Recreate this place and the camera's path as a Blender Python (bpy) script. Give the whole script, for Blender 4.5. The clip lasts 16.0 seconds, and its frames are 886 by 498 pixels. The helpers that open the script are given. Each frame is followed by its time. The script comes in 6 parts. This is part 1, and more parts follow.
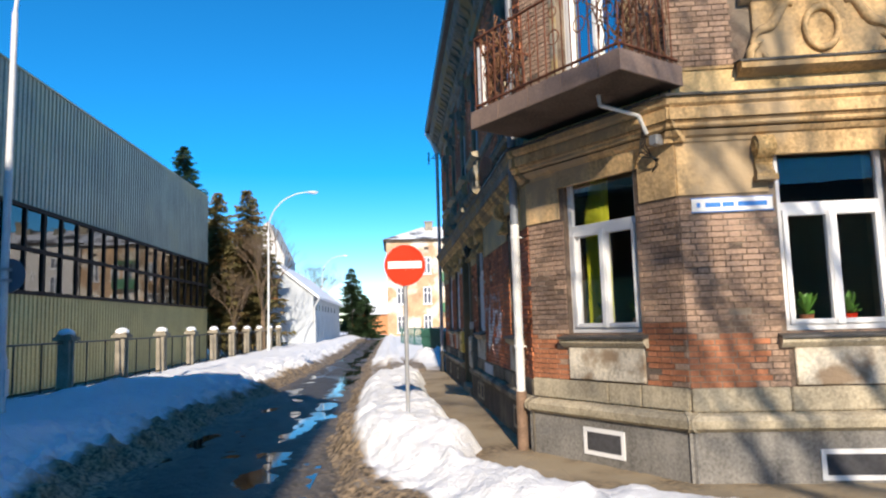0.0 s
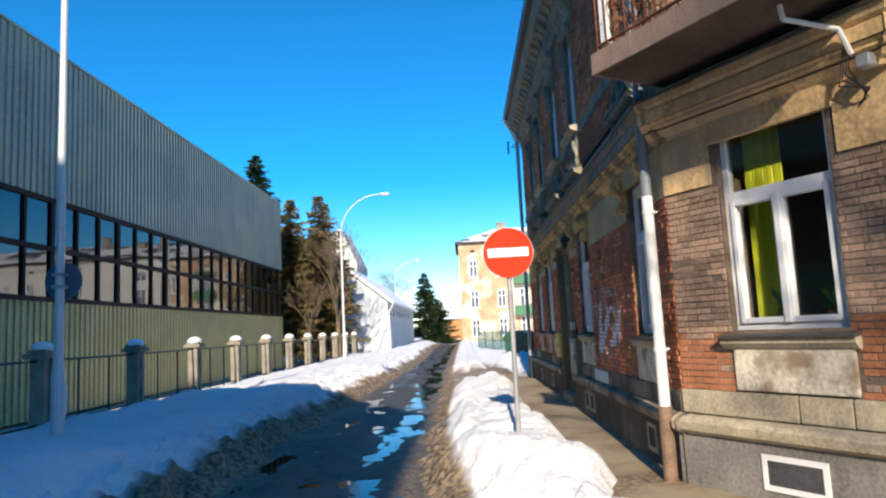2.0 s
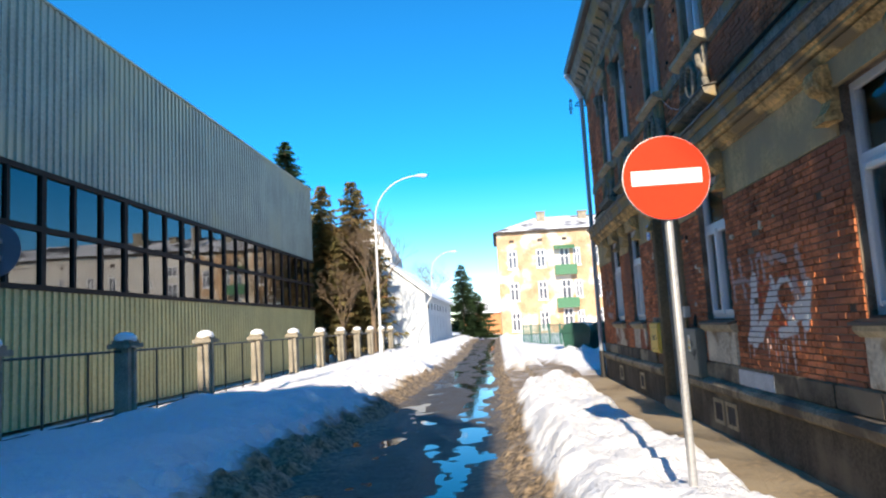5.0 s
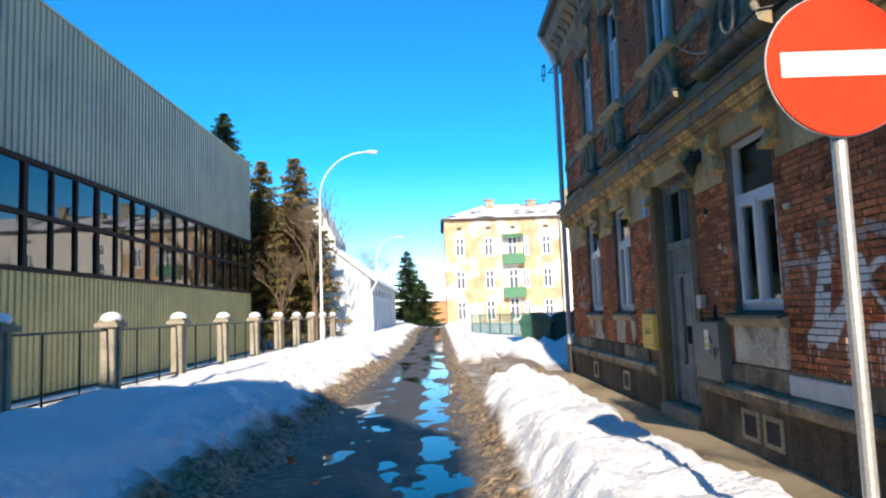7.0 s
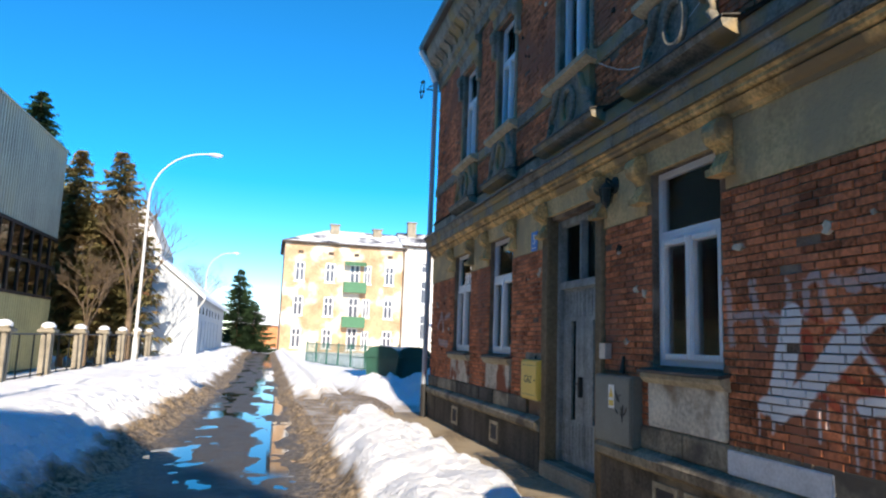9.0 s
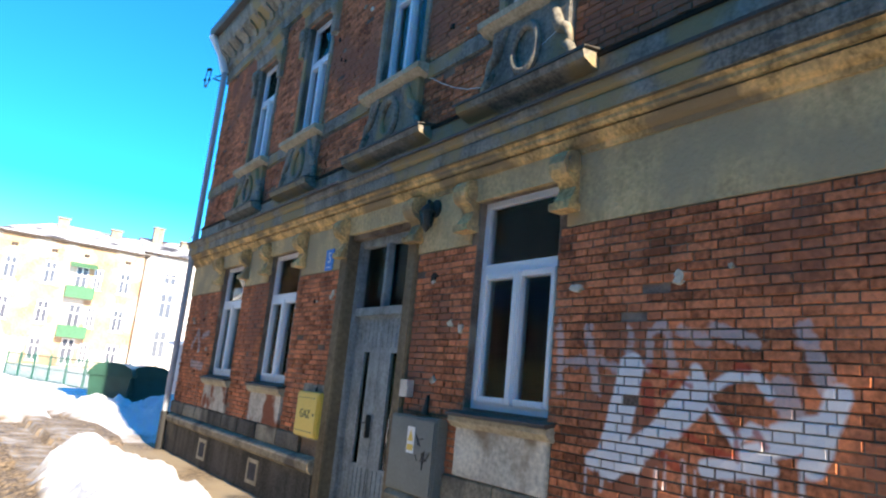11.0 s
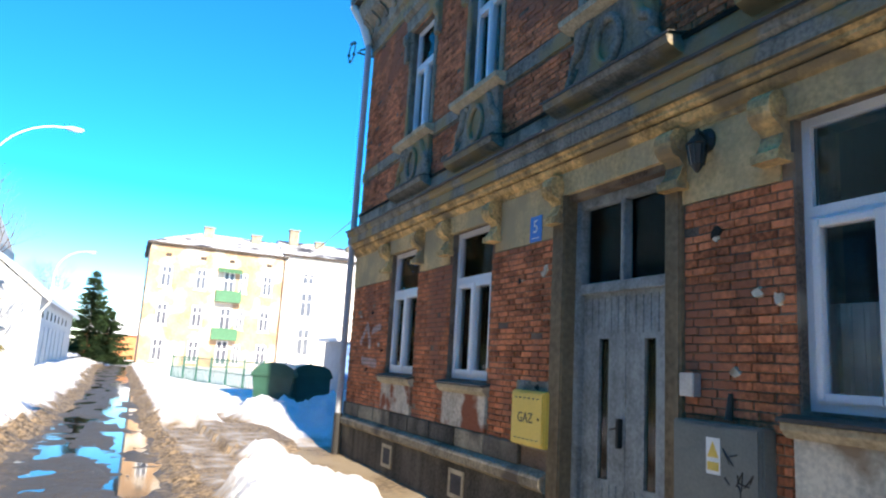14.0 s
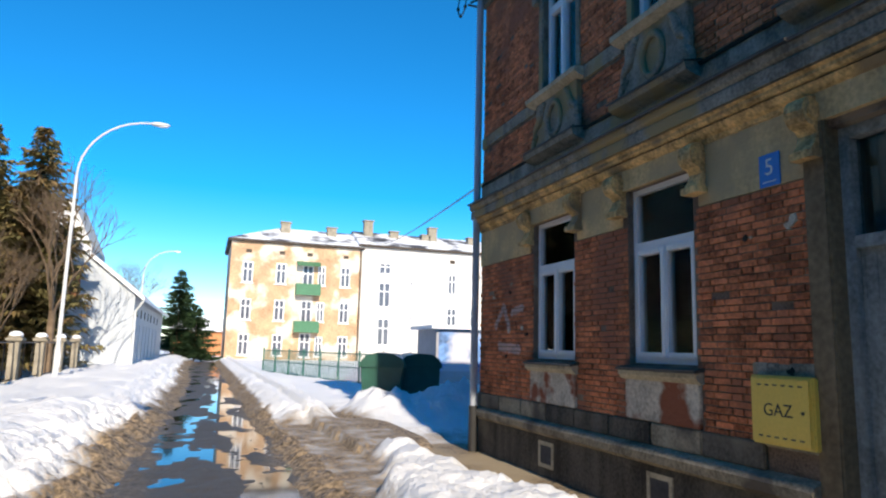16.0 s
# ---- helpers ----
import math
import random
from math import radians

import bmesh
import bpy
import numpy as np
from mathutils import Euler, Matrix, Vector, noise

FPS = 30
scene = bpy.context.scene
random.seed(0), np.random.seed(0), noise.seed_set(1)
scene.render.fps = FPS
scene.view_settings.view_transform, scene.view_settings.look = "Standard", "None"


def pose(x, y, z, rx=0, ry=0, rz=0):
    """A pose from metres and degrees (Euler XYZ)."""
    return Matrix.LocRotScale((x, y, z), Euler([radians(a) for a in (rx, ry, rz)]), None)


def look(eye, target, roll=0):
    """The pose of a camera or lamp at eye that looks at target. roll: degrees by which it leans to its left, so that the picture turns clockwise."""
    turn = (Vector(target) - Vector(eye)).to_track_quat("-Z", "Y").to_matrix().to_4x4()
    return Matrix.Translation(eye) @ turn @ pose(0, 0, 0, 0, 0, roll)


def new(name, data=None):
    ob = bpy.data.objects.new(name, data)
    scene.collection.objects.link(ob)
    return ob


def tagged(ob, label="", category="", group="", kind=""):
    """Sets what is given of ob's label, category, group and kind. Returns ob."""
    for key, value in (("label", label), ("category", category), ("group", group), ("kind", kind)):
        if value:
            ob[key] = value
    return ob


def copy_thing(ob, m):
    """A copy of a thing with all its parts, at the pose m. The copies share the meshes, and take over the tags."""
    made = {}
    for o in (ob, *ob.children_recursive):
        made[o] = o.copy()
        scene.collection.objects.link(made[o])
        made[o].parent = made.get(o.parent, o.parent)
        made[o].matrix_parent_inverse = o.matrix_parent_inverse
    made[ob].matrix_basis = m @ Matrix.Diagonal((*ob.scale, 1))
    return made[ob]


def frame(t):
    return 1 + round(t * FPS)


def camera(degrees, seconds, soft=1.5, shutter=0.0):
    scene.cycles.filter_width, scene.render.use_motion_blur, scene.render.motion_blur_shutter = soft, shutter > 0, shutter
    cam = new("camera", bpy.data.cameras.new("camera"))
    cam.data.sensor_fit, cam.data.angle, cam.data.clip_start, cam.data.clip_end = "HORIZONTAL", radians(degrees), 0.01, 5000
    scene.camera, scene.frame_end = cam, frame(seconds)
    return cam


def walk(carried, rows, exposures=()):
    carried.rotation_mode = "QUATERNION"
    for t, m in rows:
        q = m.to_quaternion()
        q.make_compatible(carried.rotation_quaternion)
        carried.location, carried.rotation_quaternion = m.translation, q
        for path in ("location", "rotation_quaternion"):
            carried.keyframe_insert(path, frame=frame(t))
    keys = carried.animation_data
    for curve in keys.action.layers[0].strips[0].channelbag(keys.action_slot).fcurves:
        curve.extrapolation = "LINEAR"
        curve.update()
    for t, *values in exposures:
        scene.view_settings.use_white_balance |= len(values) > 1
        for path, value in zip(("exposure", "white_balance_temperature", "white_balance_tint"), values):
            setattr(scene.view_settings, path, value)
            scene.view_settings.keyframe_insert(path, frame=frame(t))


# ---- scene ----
cam = camera(66.7, 16.0, soft=2.2)
METRES, EYE, TILT, LEAN, TURN = 14.0, 1.73, 0.0, 0.0, -4.4
ROWS = [
    (0.0, 0.0, 0.0, 0.0, 0.18, 6.21, 1.65),
    (0.5, -0.0131, 0.0261, 0.0002, 1.14, 6.65, 1.91),
    (1.0, -0.0192, 0.0601, -0.0002, 2.2, 6.86, 2.11),
    (1.5, -0.0235, 0.0873, -0.0001, 3.72, 6.9, 2.49),
    (2.0, -0.0368, 0.1244, -0.0021, 6.23, 6.82, 2.86),
    (2.5, -0.0437, 0.1581, -0.0058, 7.96, 6.78, 2.97),
    (3.0, -0.0569, 0.1976, -0.0041, 9.07, 6.75, 3.15),
    (3.5, -0.0715, 0.2315, -0.0032, 9.65, 6.99, 3.32),
    (4.0, -0.0844, 0.2724, -0.0048, 9.69, 7.16, 3.43),
    (6.5, -0.1318, 0.4663, -0.0088, 5.81, 5.38, 2.3),
    (7.0, -0.1457, 0.5017, -0.0078, 4.12, 5.34, 2.03),
    (7.5, -0.1571, 0.5341, -0.0068, 2.16, 5.63, 1.51),
    (8.0, -0.162, 0.568, -0.0068, -1.92, 6.06, 0.6),
    (8.5, -0.1679, 0.5933, -0.0066, -4.89, 6.83, -0.31),
    (9.0, -0.175, 0.6239, -0.0052, -10.05, 7.95, -2.07),
    (9.5, -0.1785, 0.6475, -0.0049, -15.29, 8.73, -3.26),
    (10.0, -0.188, 0.6687, -0.0057, -22.2, 9.86, -4.69),
    (12.5, -0.1921, 0.753, -0.0035, -35.28, 12.56, -4.82),
    (13.0, -0.1903, 0.7827, -0.006, -31.88, 11.82, -4.47),
    (13.5, -0.1957, 0.8088, -0.0067, -27.47, 11.01, -4.26),
    (14.0, -0.2057, 0.838, -0.0051, -20.89, 9.9, -3.38),
    (14.5, -0.2157, 0.8669, -0.0078, -19.5, 9.68, -3.11),
    (15.0, -0.2293, 0.896, -0.0076, -18.08, 9.44, -2.7),
    (15.5, -0.2443, 0.9265, -0.0069, -16.59, 9.18, -2.36),
    (16.0, -0.2519, 0.9575, -0.0089, -14.94, 8.52, -1.46),
]
walk(cam, [(t, pose(0, 0, EYE, TILT, LEAN, TURN) @ pose(METRES * x, METRES * y, METRES * z, 90 + pitch, roll, yaw)) for t, x, y, z, yaw, pitch, roll in ROWS],
     [(0, 0.75, 7500, 11), (3.5, 1.0, 7700, 10), (6.5, 1.15, 7800, 10), (9.0, 1.05, 7700, 11), (10.0, 1.2, 7600, 11), (12.3, 2.4, 8400, 13), (13.0, 2.25, 8300, 12), (14.0, 1.65, 7900, 11), (15.0, 1.1, 7700, 10), (16.0, 0.8, 7500, 10)])

# ---- world, sun, exposure ----
SUN_TRAVEL = Vector((0.022, 1.0, -0.51)).normalized()
world = bpy.data.worlds.new("sky")
scene.world = world
world.use_nodes = True
wn = world.node_tree
wn.nodes.clear()
sky = wn.nodes.new("ShaderNodeTexSky")
sky.sky_type, sky.sun_disc = "NISHITA", False
sky.sun_elevation = math.asin(-SUN_TRAVEL.z)
sky.sun_rotation = math.pi
sky.altitude, sky.air_density, sky.dust_density, sky.ozone_density = 900, 0.8, 0.0, 3.0
bgn = wn.nodes.new("ShaderNodeBackground")
bgn.inputs["Strength"].default_value = 0.145
wo = wn.nodes.new("ShaderNodeOutputWorld")
hs = wn.nodes.new("ShaderNodeHueSaturation")
hs.inputs["Saturation"].default_value, hs.inputs["Value"].default_value = 1.45, 1.0
wn.links.new(sky.outputs[0], hs.inputs["Color"])
wn.links.new(hs.outputs[0], bgn.inputs[0])
wn.links.new(bgn.outputs[0], wo.inputs[0])
sun = new("sun", bpy.data.lights.new("sun", "SUN"))
sun.data.energy, sun.data.angle, sun.data.color = 3.9, radians(0.5), (1.0, 0.935, 0.85)
sun.matrix_world = look((0, -30, 30), Vector((0, -30, 30)) + SUN_TRAVEL)


# ---- materials ----
def mat(name, col, rough=0.8, var=0.25, scale=3.0, fine=40.0, bump=0.3, metal=0.0, col2=None, streak=0.0, rnd=0.0, island=0.0):
    """Procedural surface: two noise scales of colour, fine relief, optional second colour in patches, vertical streaks, per-piece tint."""
    m = bpy.data.materials.new(name)
    m.use_nodes = True
    nt = m.node_tree
    N, L = nt.nodes, nt.links
    b = N["Principled BSDF"]
    b.inputs["Roughness"].default_value, b.inputs["Metallic"].default_value = rough, metal
    b.inputs["Specular IOR Level"].default_value = 0.2 if rough > 0.6 else 0.5
    geo = N.new("ShaderNodeNewGeometry")
    def noise_node(sc, detail, vec):
        n = N.new("ShaderNodeTexNoise")
        n.inputs["Scale"].default_value, n.inputs["Detail"].default_value = sc, detail
        L.new(vec, n.inputs["Vector"])
        return n
    pos = geo.outputs["Position"]
    big, small = noise_node(scale, 5, pos), noise_node(fine, 4, pos)
    add = N.new("ShaderNodeMath"); add.operation = "ADD"
    L.new(big.outputs[0], add.inputs[0]); L.new(small.outputs[0], add.inputs[1])
    val = add.outputs[0]
    if streak:
        mp = N.new("ShaderNodeMapping"); mp.inputs["Scale"].default_value = (1, 1, 0.06)
        L.new(pos, mp.inputs[0])
        st = noise_node(6.0, 4, mp.outputs[0])
        mm = N.new("ShaderNodeMath"); mm.operation = "MULTIPLY_ADD"; mm.inputs[1].default_value = streak
        L.new(st.outputs[0], mm.inputs[0]); L.new(val, mm.inputs[2])
        sb = N.new("ShaderNodeMath"); sb.operation = "SUBTRACT"; sb.inputs[1].default_value = streak * 0.5
        L.new(mm.outputs[0], sb.inputs[0]); val = sb.outputs[0]
    if rnd or island:
        src = N.new("ShaderNodeObjectInfo").outputs["Random"] if rnd else geo.outputs["Random Per Island"]
        mm = N.new("ShaderNodeMath"); mm.operation = "MULTIPLY_ADD"; mm.inputs[1].default_value = rnd or island
        L.new(src, mm.inputs[0]); L.new(val, mm.inputs[2])
        sb = N.new("ShaderNodeMath"); sb.operation = "SUBTRACT"; sb.inputs[1].default_value = (rnd or island) * 0.5
        L.new(mm.outputs[0], sb.inputs[0]); val = sb.outputs[0]
    rm = N.new("ShaderNodeMapRange")
    rm.inputs["From Min"].default_value, rm.inputs["From Max"].default_value = 0.7, 1.3
    L.new(val, rm.inputs["Value"])
    cr = N.new("ShaderNodeValToRGB")
    e = cr.color_ramp.elements
    c = Vector(col)
    e[0].color = (*(c * (1 - var)), 1)
    e[1].color = (*[min(0.9, v) for v in c * (1 + var)], 1)
    L.new(rm.outputs[0], cr.inputs[0])
    out = cr.outputs[0]
    if col2:
        pn = noise_node(scale * 0.6, 6, pos)
        pr = N.new("ShaderNodeMapRange")
        pr.inputs["From Min"].default_value, pr.inputs["From Max"].default_value = 0.5, 0.6
        L.new(pn.outputs[0], pr.inputs["Value"])
        mx = N.new("ShaderNodeMix"); mx.data_type = "RGBA"
        L.new(pr.outputs[0], mx.inputs[0]); L.new(out, mx.inputs[6]); mx.inputs[7].default_value = (*col2, 1)
        out = mx.outputs[2]
    L.new(out, b.inputs["Base Color"])
    if bump:
        bp = N.new("ShaderNodeBump")
        bp.inputs["Strength"].default_value, bp.inputs["Distance"].default_value = bump, 0.01
        L.new(val, bp.inputs["Height"]); L.new(bp.outputs[0], b.inputs["Normal"])
    return m


def glass_mat(name, tint=(1, 1, 1), ior=1.45, gloss=1.0):
    m = bpy.data.materials.new(name)
    m.use_nodes = True
    N, L = m.node_tree.nodes, m.node_tree.links
    N.remove(N["Principled BSDF"])
    tr, gl, fr, mx = N.new("ShaderNodeBsdfTransparent"), N.new("ShaderNodeBsdfGlossy"), N.new("ShaderNodeFresnel"), N.new("ShaderNodeMixShader")
    tr.inputs[0].default_value = (*tint, 1)
    gl.inputs["Roughness"].default_value = 0.01
    fr.inputs[0].default_value = ior
    ns = N.new("ShaderNodeTexNoise"); ns.inputs["Scale"].default_value = 1.3
    geo = N.new("ShaderNodeNewGeometry"); L.new(geo.outputs["Position"], ns.inputs["Vector"])
    bp = N.new("ShaderNodeBump"); bp.inputs["Strength"].default_value = 0.02; bp.inputs["Distance"].default_value = 0.03
    L.new(ns.outputs[0], bp.inputs["Height"]); L.new(bp.outputs[0], gl.inputs["Normal"])
    gs = N.new("ShaderNodeMath"); gs.operation = "MULTIPLY"; gs.inputs[1].default_value = gloss
    L.new(fr.outputs[0], gs.inputs[0])
    L.new(gs.outputs[0], mx.inputs[0]); L.new(tr.outputs[0], mx.inputs[1]); L.new(gl.outputs[0], mx.inputs[2])
    L.new(mx.outputs[0], N["Material Output"].inputs[0])
    return m


def dirty_mat(name, clean, dirt, attr="dirt", rough=0.7, bump=0.6, sss=0.0):
    """Snow or slush: the vertex attribute says where wheels and shovels left dirt; noise breaks its edge."""
    m = bpy.data.materials.new(name)
    m.use_nodes = True
    N, L = m.node_tree.nodes, m.node_tree.links
    b = N["Principled BSDF"]
    b.inputs["Roughness"].default_value = rough
    geo, at = N.new("ShaderNodeNewGeometry"), N.new("ShaderNodeAttribute")
    at.attribute_name = attr
    def nz(sc, det):
        n = N.new("ShaderNodeTexNoise"); n.inputs["Scale"].default_value, n.inputs["Detail"].default_value = sc, det
        L.new(geo.outputs["Position"], n.inputs["Vector"])
        return n
    a, c, f = nz(2.2, 8), nz(14, 6), nz(60, 4)
    s1 = N.new("ShaderNodeMath"); s1.operation = "MULTIPLY_ADD"; s1.inputs[1].default_value = 1.1
    L.new(a.outputs[0], s1.inputs[0]); L.new(at.outputs["Fac"], s1.inputs[2])
    s2 = N.new("ShaderNodeMath"); s2.operation = "MULTIPLY_ADD"; s2.inputs[1].default_value = 0.7
    L.new(c.outputs[0], s2.inputs[0]); L.new(s1.outputs[0], s2.inputs[2])
    r = N.new("ShaderNodeMapRange"); r.inputs["From Min"].default_value, r.inputs["From Max"].default_value = 1.15, 1.75
    L.new(s2.outputs[0], r.inputs["Value"])
    ramp = N.new("ShaderNodeValToRGB")
    ramp.color_ramp.elements[0].color = (*[v * 0.22 for v in dirt], 1)
    ramp.color_ramp.elements[1].color = (*[v * 1.5 for v in dirt], 1)
    ramp.color_ramp.elements[0].position, ramp.color_ramp.elements[1].position = 0.35, 0.65
    L.new(c.outputs[0], ramp.inputs[0])
    mx = N.new("ShaderNodeMix"); mx.data_type = "RGBA"; mx.inputs[6].default_value = (*clean, 1)
    L.new(r.outputs[0], mx.inputs[0]); L.new(ramp.outputs[0], mx.inputs[7]); L.new(mx.outputs[2], b.inputs["Base Color"])
    hs = N.new("ShaderNodeMath"); hs.operation = "MULTIPLY_ADD"; hs.inputs[1].default_value = 0.4
    L.new(f.outputs[0], hs.inputs[0]); L.new(c.outputs[0], hs.inputs[2])
    bp = N.new("ShaderNodeBump"); bp.inputs["Strength"].default_value, bp.inputs["Distance"].default_value = bump, 0.04
    L.new(hs.outputs[0], bp.inputs["Height"]); L.new(bp.outputs[0], b.inputs["Normal"])
    return m


M_BRICK = mat("red_brick", (0.5, 0.165, 0.075), 0.85, 0.6, 1.6, 25, 0.9, col2=(0.34, 0.13, 0.075), island=0.4)
M_BRICK_P = mat("red_brick_piece", (0.5, 0.165, 0.075), 0.85, 0.6, 1.6, 25, 0.9, col2=(0.34, 0.13, 0.075), rnd=0.4)
M_BRICK_SUN = mat("weathered_brown_brick", (0.32, 0.215, 0.155), 0.85, 0.4, 2.0, 30, 0.5, island=0.35)
M_BRICK_NEW = mat("orange_repair_brick", (0.4, 0.16, 0.085), 0.85, 0.3, 3.0, 30, 0.4, island=0.3)
M_MORTAR = mat("mortar", (0.15, 0.11, 0.085), 0.95, 0.5, 3, 50, 0.5, col2=(0.26, 0.21, 0.16))
M_PLASTER = mat("ochre_plaster", (0.58, 0.39, 0.2), 0.9, 0.4, 1.5, 25, 0.6, col2=(0.4, 0.3, 0.19), streak=0.8)
M_FRIEZE = mat("beige_frieze_plaster", (0.6, 0.43, 0.22), 0.9, 0.3, 1.4, 25, 0.8, col2=(0.44, 0.34, 0.2), streak=0.6)
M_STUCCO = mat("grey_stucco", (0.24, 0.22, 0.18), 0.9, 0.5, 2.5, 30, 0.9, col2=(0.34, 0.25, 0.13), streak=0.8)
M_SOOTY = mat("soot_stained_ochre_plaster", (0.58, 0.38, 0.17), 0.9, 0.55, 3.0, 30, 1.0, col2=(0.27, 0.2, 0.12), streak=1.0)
# Groove shade put into the colour; also on a band edge and some smears.
M_GROOVE = mat("groove_shade_black", (0.03, 0.026, 0.022), 0.95, 0.4, 5, 40, 0.4)
M_JAMB = mat("brown_stained_jamb_plaster", (0.19, 0.14, 0.085), 0.9, 0.35, 1.5, 20, 0.5, streak=0.8)
M_FOOT = mat("rust_stained_pipe_foot", (0.2, 0.13, 0.09), 0.8, 0.4, 6, 50, 0.2)
# Shade under the slab is put into this dark brown.
M_UNDER = mat("shade_dark_slab_underside", (0.1, 0.075, 0.06), 0.9, 0.4, 2, 30, 0.4)
M_PLASTER_R = mat("plaster_flaked_off_brick", (0.5, 0.44, 0.36), 0.9, 0.4, 4.0, 25, 1.0, col2=(0.26, 0.09, 0.05))
M_PLASTER_W = mat("pale_patched_plaster", (0.58, 0.52, 0.42), 0.9, 0.35, 3.5, 25, 1.0, col2=(0.3, 0.22, 0.15))
M_PLINTH = mat("grey_plinth_render", (0.2, 0.19, 0.175), 0.9, 0.4, 1.5, 30, 0.5, streak=0.5)
# Next two: real stains plus street front shade put into the colour.
M_PLINTH_D = mat("damp_plinth_render_shade_darkened", (0.085, 0.075, 0.062), 0.85, 0.55, 1.3, 30, 0.7, col2=(0.2, 0.17, 0.13), streak=0.9)
M_LEDGE_D = mat("dirty_stone_ledge_shade_darkened", (0.26, 0.22, 0.16), 0.9, 0.5, 2.5, 30, 0.7, col2=(0.12, 0.1, 0.08), streak=0.5)
M_LEDGE = mat("sandstone_ledge", (0.42, 0.36, 0.26), 0.9, 0.35, 2.5, 30, 0.5, streak=0.4)
M_WHITE = mat("white_pvc", (0.78, 0.78, 0.78), 0.35, 0.06, 2, 60, 0.03)
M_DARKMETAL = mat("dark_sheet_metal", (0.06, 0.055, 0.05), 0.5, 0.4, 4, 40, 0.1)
M_GALV = mat("galvanised_steel", (0.5, 0.5, 0.5), 0.4, 0.2, 5, 60, 0.05, metal=0.6)
M_PIPE = mat("white_painted_pipe", (0.7, 0.7, 0.68), 0.4, 0.1, 3, 40, 0.05)
M_BLACK = mat("black_iron", (0.02, 0.02, 0.02), 0.5, 0.3, 5, 60, 0.1)
M_RUST = mat("rusty_iron", (0.16, 0.06, 0.035), 0.8, 0.5, 8, 60, 0.2)
M_CONC = mat("concrete", (0.27, 0.24, 0.19), 0.9, 0.3, 3, 40, 0.4, streak=0.4)
M_DOOR = mat("weathered_grey_door_paint", (0.26, 0.28, 0.275), 0.7, 0.35, 4, 30, 0.4, streak=1.0)
M_DARKWOOD = mat("dark_timber", (0.07, 0.055, 0.045), 0.8, 0.4, 4, 40, 0.3)
# Room shade is put into this dark wall colour.
M_ROOM = mat("room_wall_shade_dark", (0.12, 0.11, 0.1), 0.9, 0.2, 1, 20, 0.0)
M_CURTAIN = mat("white_lace_curtain", (0.6, 0.6, 0.58), 0.9, 0.15, 6, 80, 0.2)
M_GREEN_C = mat("lime_green_curtain", (0.62, 0.66, 0.06), 0.9, 0.15, 6, 80, 0.1)
M_GLASS = glass_mat("window_glass")
M_GLASS_HALL = glass_mat("dusty_hall_glass", (0.55, 0.6, 0.6), 2.1, 1.0)
M_SNOW = dirty_mat("snow", (0.8, 0.81, 0.83), (0.26, 0.19, 0.12), bump=0.8)
M_SNOWCAP = mat("snow_cap", (0.84, 0.85, 0.88), 0.6, 0.04, 4, 40, 0.4)
M_ROAD = dirty_mat("wet_asphalt", (0.075, 0.066, 0.056), (0.21, 0.16, 0.105), rough=0.6, bump=0.9)
M_PAVE = dirty_mat("wet_gritty_pavement", (0.33, 0.26, 0.17), (0.24, 0.175, 0.105), rough=0.75, bump=0.6)
M_GREY_CLAD = mat("grey_corrugated_sheet", (0.33, 0.32, 0.255), 0.55, 0.2, 0.6, 12, 0.05, col2=(0.38, 0.35, 0.25), streak=0.7)
M_YEL_CLAD = mat("cream_corrugated_sheet", (0.42, 0.35, 0.16), 0.6, 0.18, 0.8, 12, 0.05, streak=0.4)
M_FAR = mat("ochre_patchy_render", (0.48, 0.31, 0.19), 0.9, 0.35, 0.7, 6, 0.2, col2=(0.68, 0.6, 0.5))
M_FARW = mat("white_render", (0.62, 0.585, 0.545), 0.9, 0.1, 0.6, 8, 0.1)
M_SHED = mat("pale_blue_render", (0.46, 0.5, 0.54), 0.9, 0.1, 1.0, 12, 0.2)
M_ORANGE = mat("orange_brick_patch", (0.5, 0.22, 0.1), 0.9, 0.2, 2, 20, 0.2)
M_ROOFD = mat("dark_roof_felt", (0.06, 0.06, 0.065), 0.8, 0.3, 2, 20, 0.2)
M_GREEN = mat("green_sheet", (0.04, 0.16, 0.08), 0.6, 0.2, 4, 40, 0.05)
M_RED = mat("sign_red", (0.78, 0.035, 0.01), 0.7, 0.06, 4, 40, 0.02)
M_SIGNW = mat("sign_white", (0.78, 0.78, 0.76), 0.4, 0.05, 4, 40, 0.02)
M_SIGNB = mat("sign_back_grey", (0.1, 0.12, 0.16), 0.5, 0.1, 4, 40, 0.02)
M_BLUE = mat("enamel_blue", (0.02, 0.2, 0.6), 0.3, 0.08, 4, 40, 0.02)
M_YELLOW = mat("yellow_painted_steel", (0.75, 0.52, 0.1), 0.5, 0.08, 3, 40, 0.05)
M_EBOX = mat("grey_green_cabinet_paint", (0.13, 0.15, 0.14), 0.5, 0.15, 3, 40, 0.05)
M_BARK = mat("bark", (0.17, 0.12, 0.08), 0.95, 0.4, 5, 30, 0.6)
M_NEEDLE = mat("spruce_needles", (0.15, 0.13, 0.055), 0.8, 0.6, 1.5, 10, 0.0, col2=(0.2, 0.135, 0.06))
M_NEEDLE_G = mat("dark_green_needles", (0.03, 0.06, 0.025), 0.8, 0.4, 1.5, 10, 0.0)


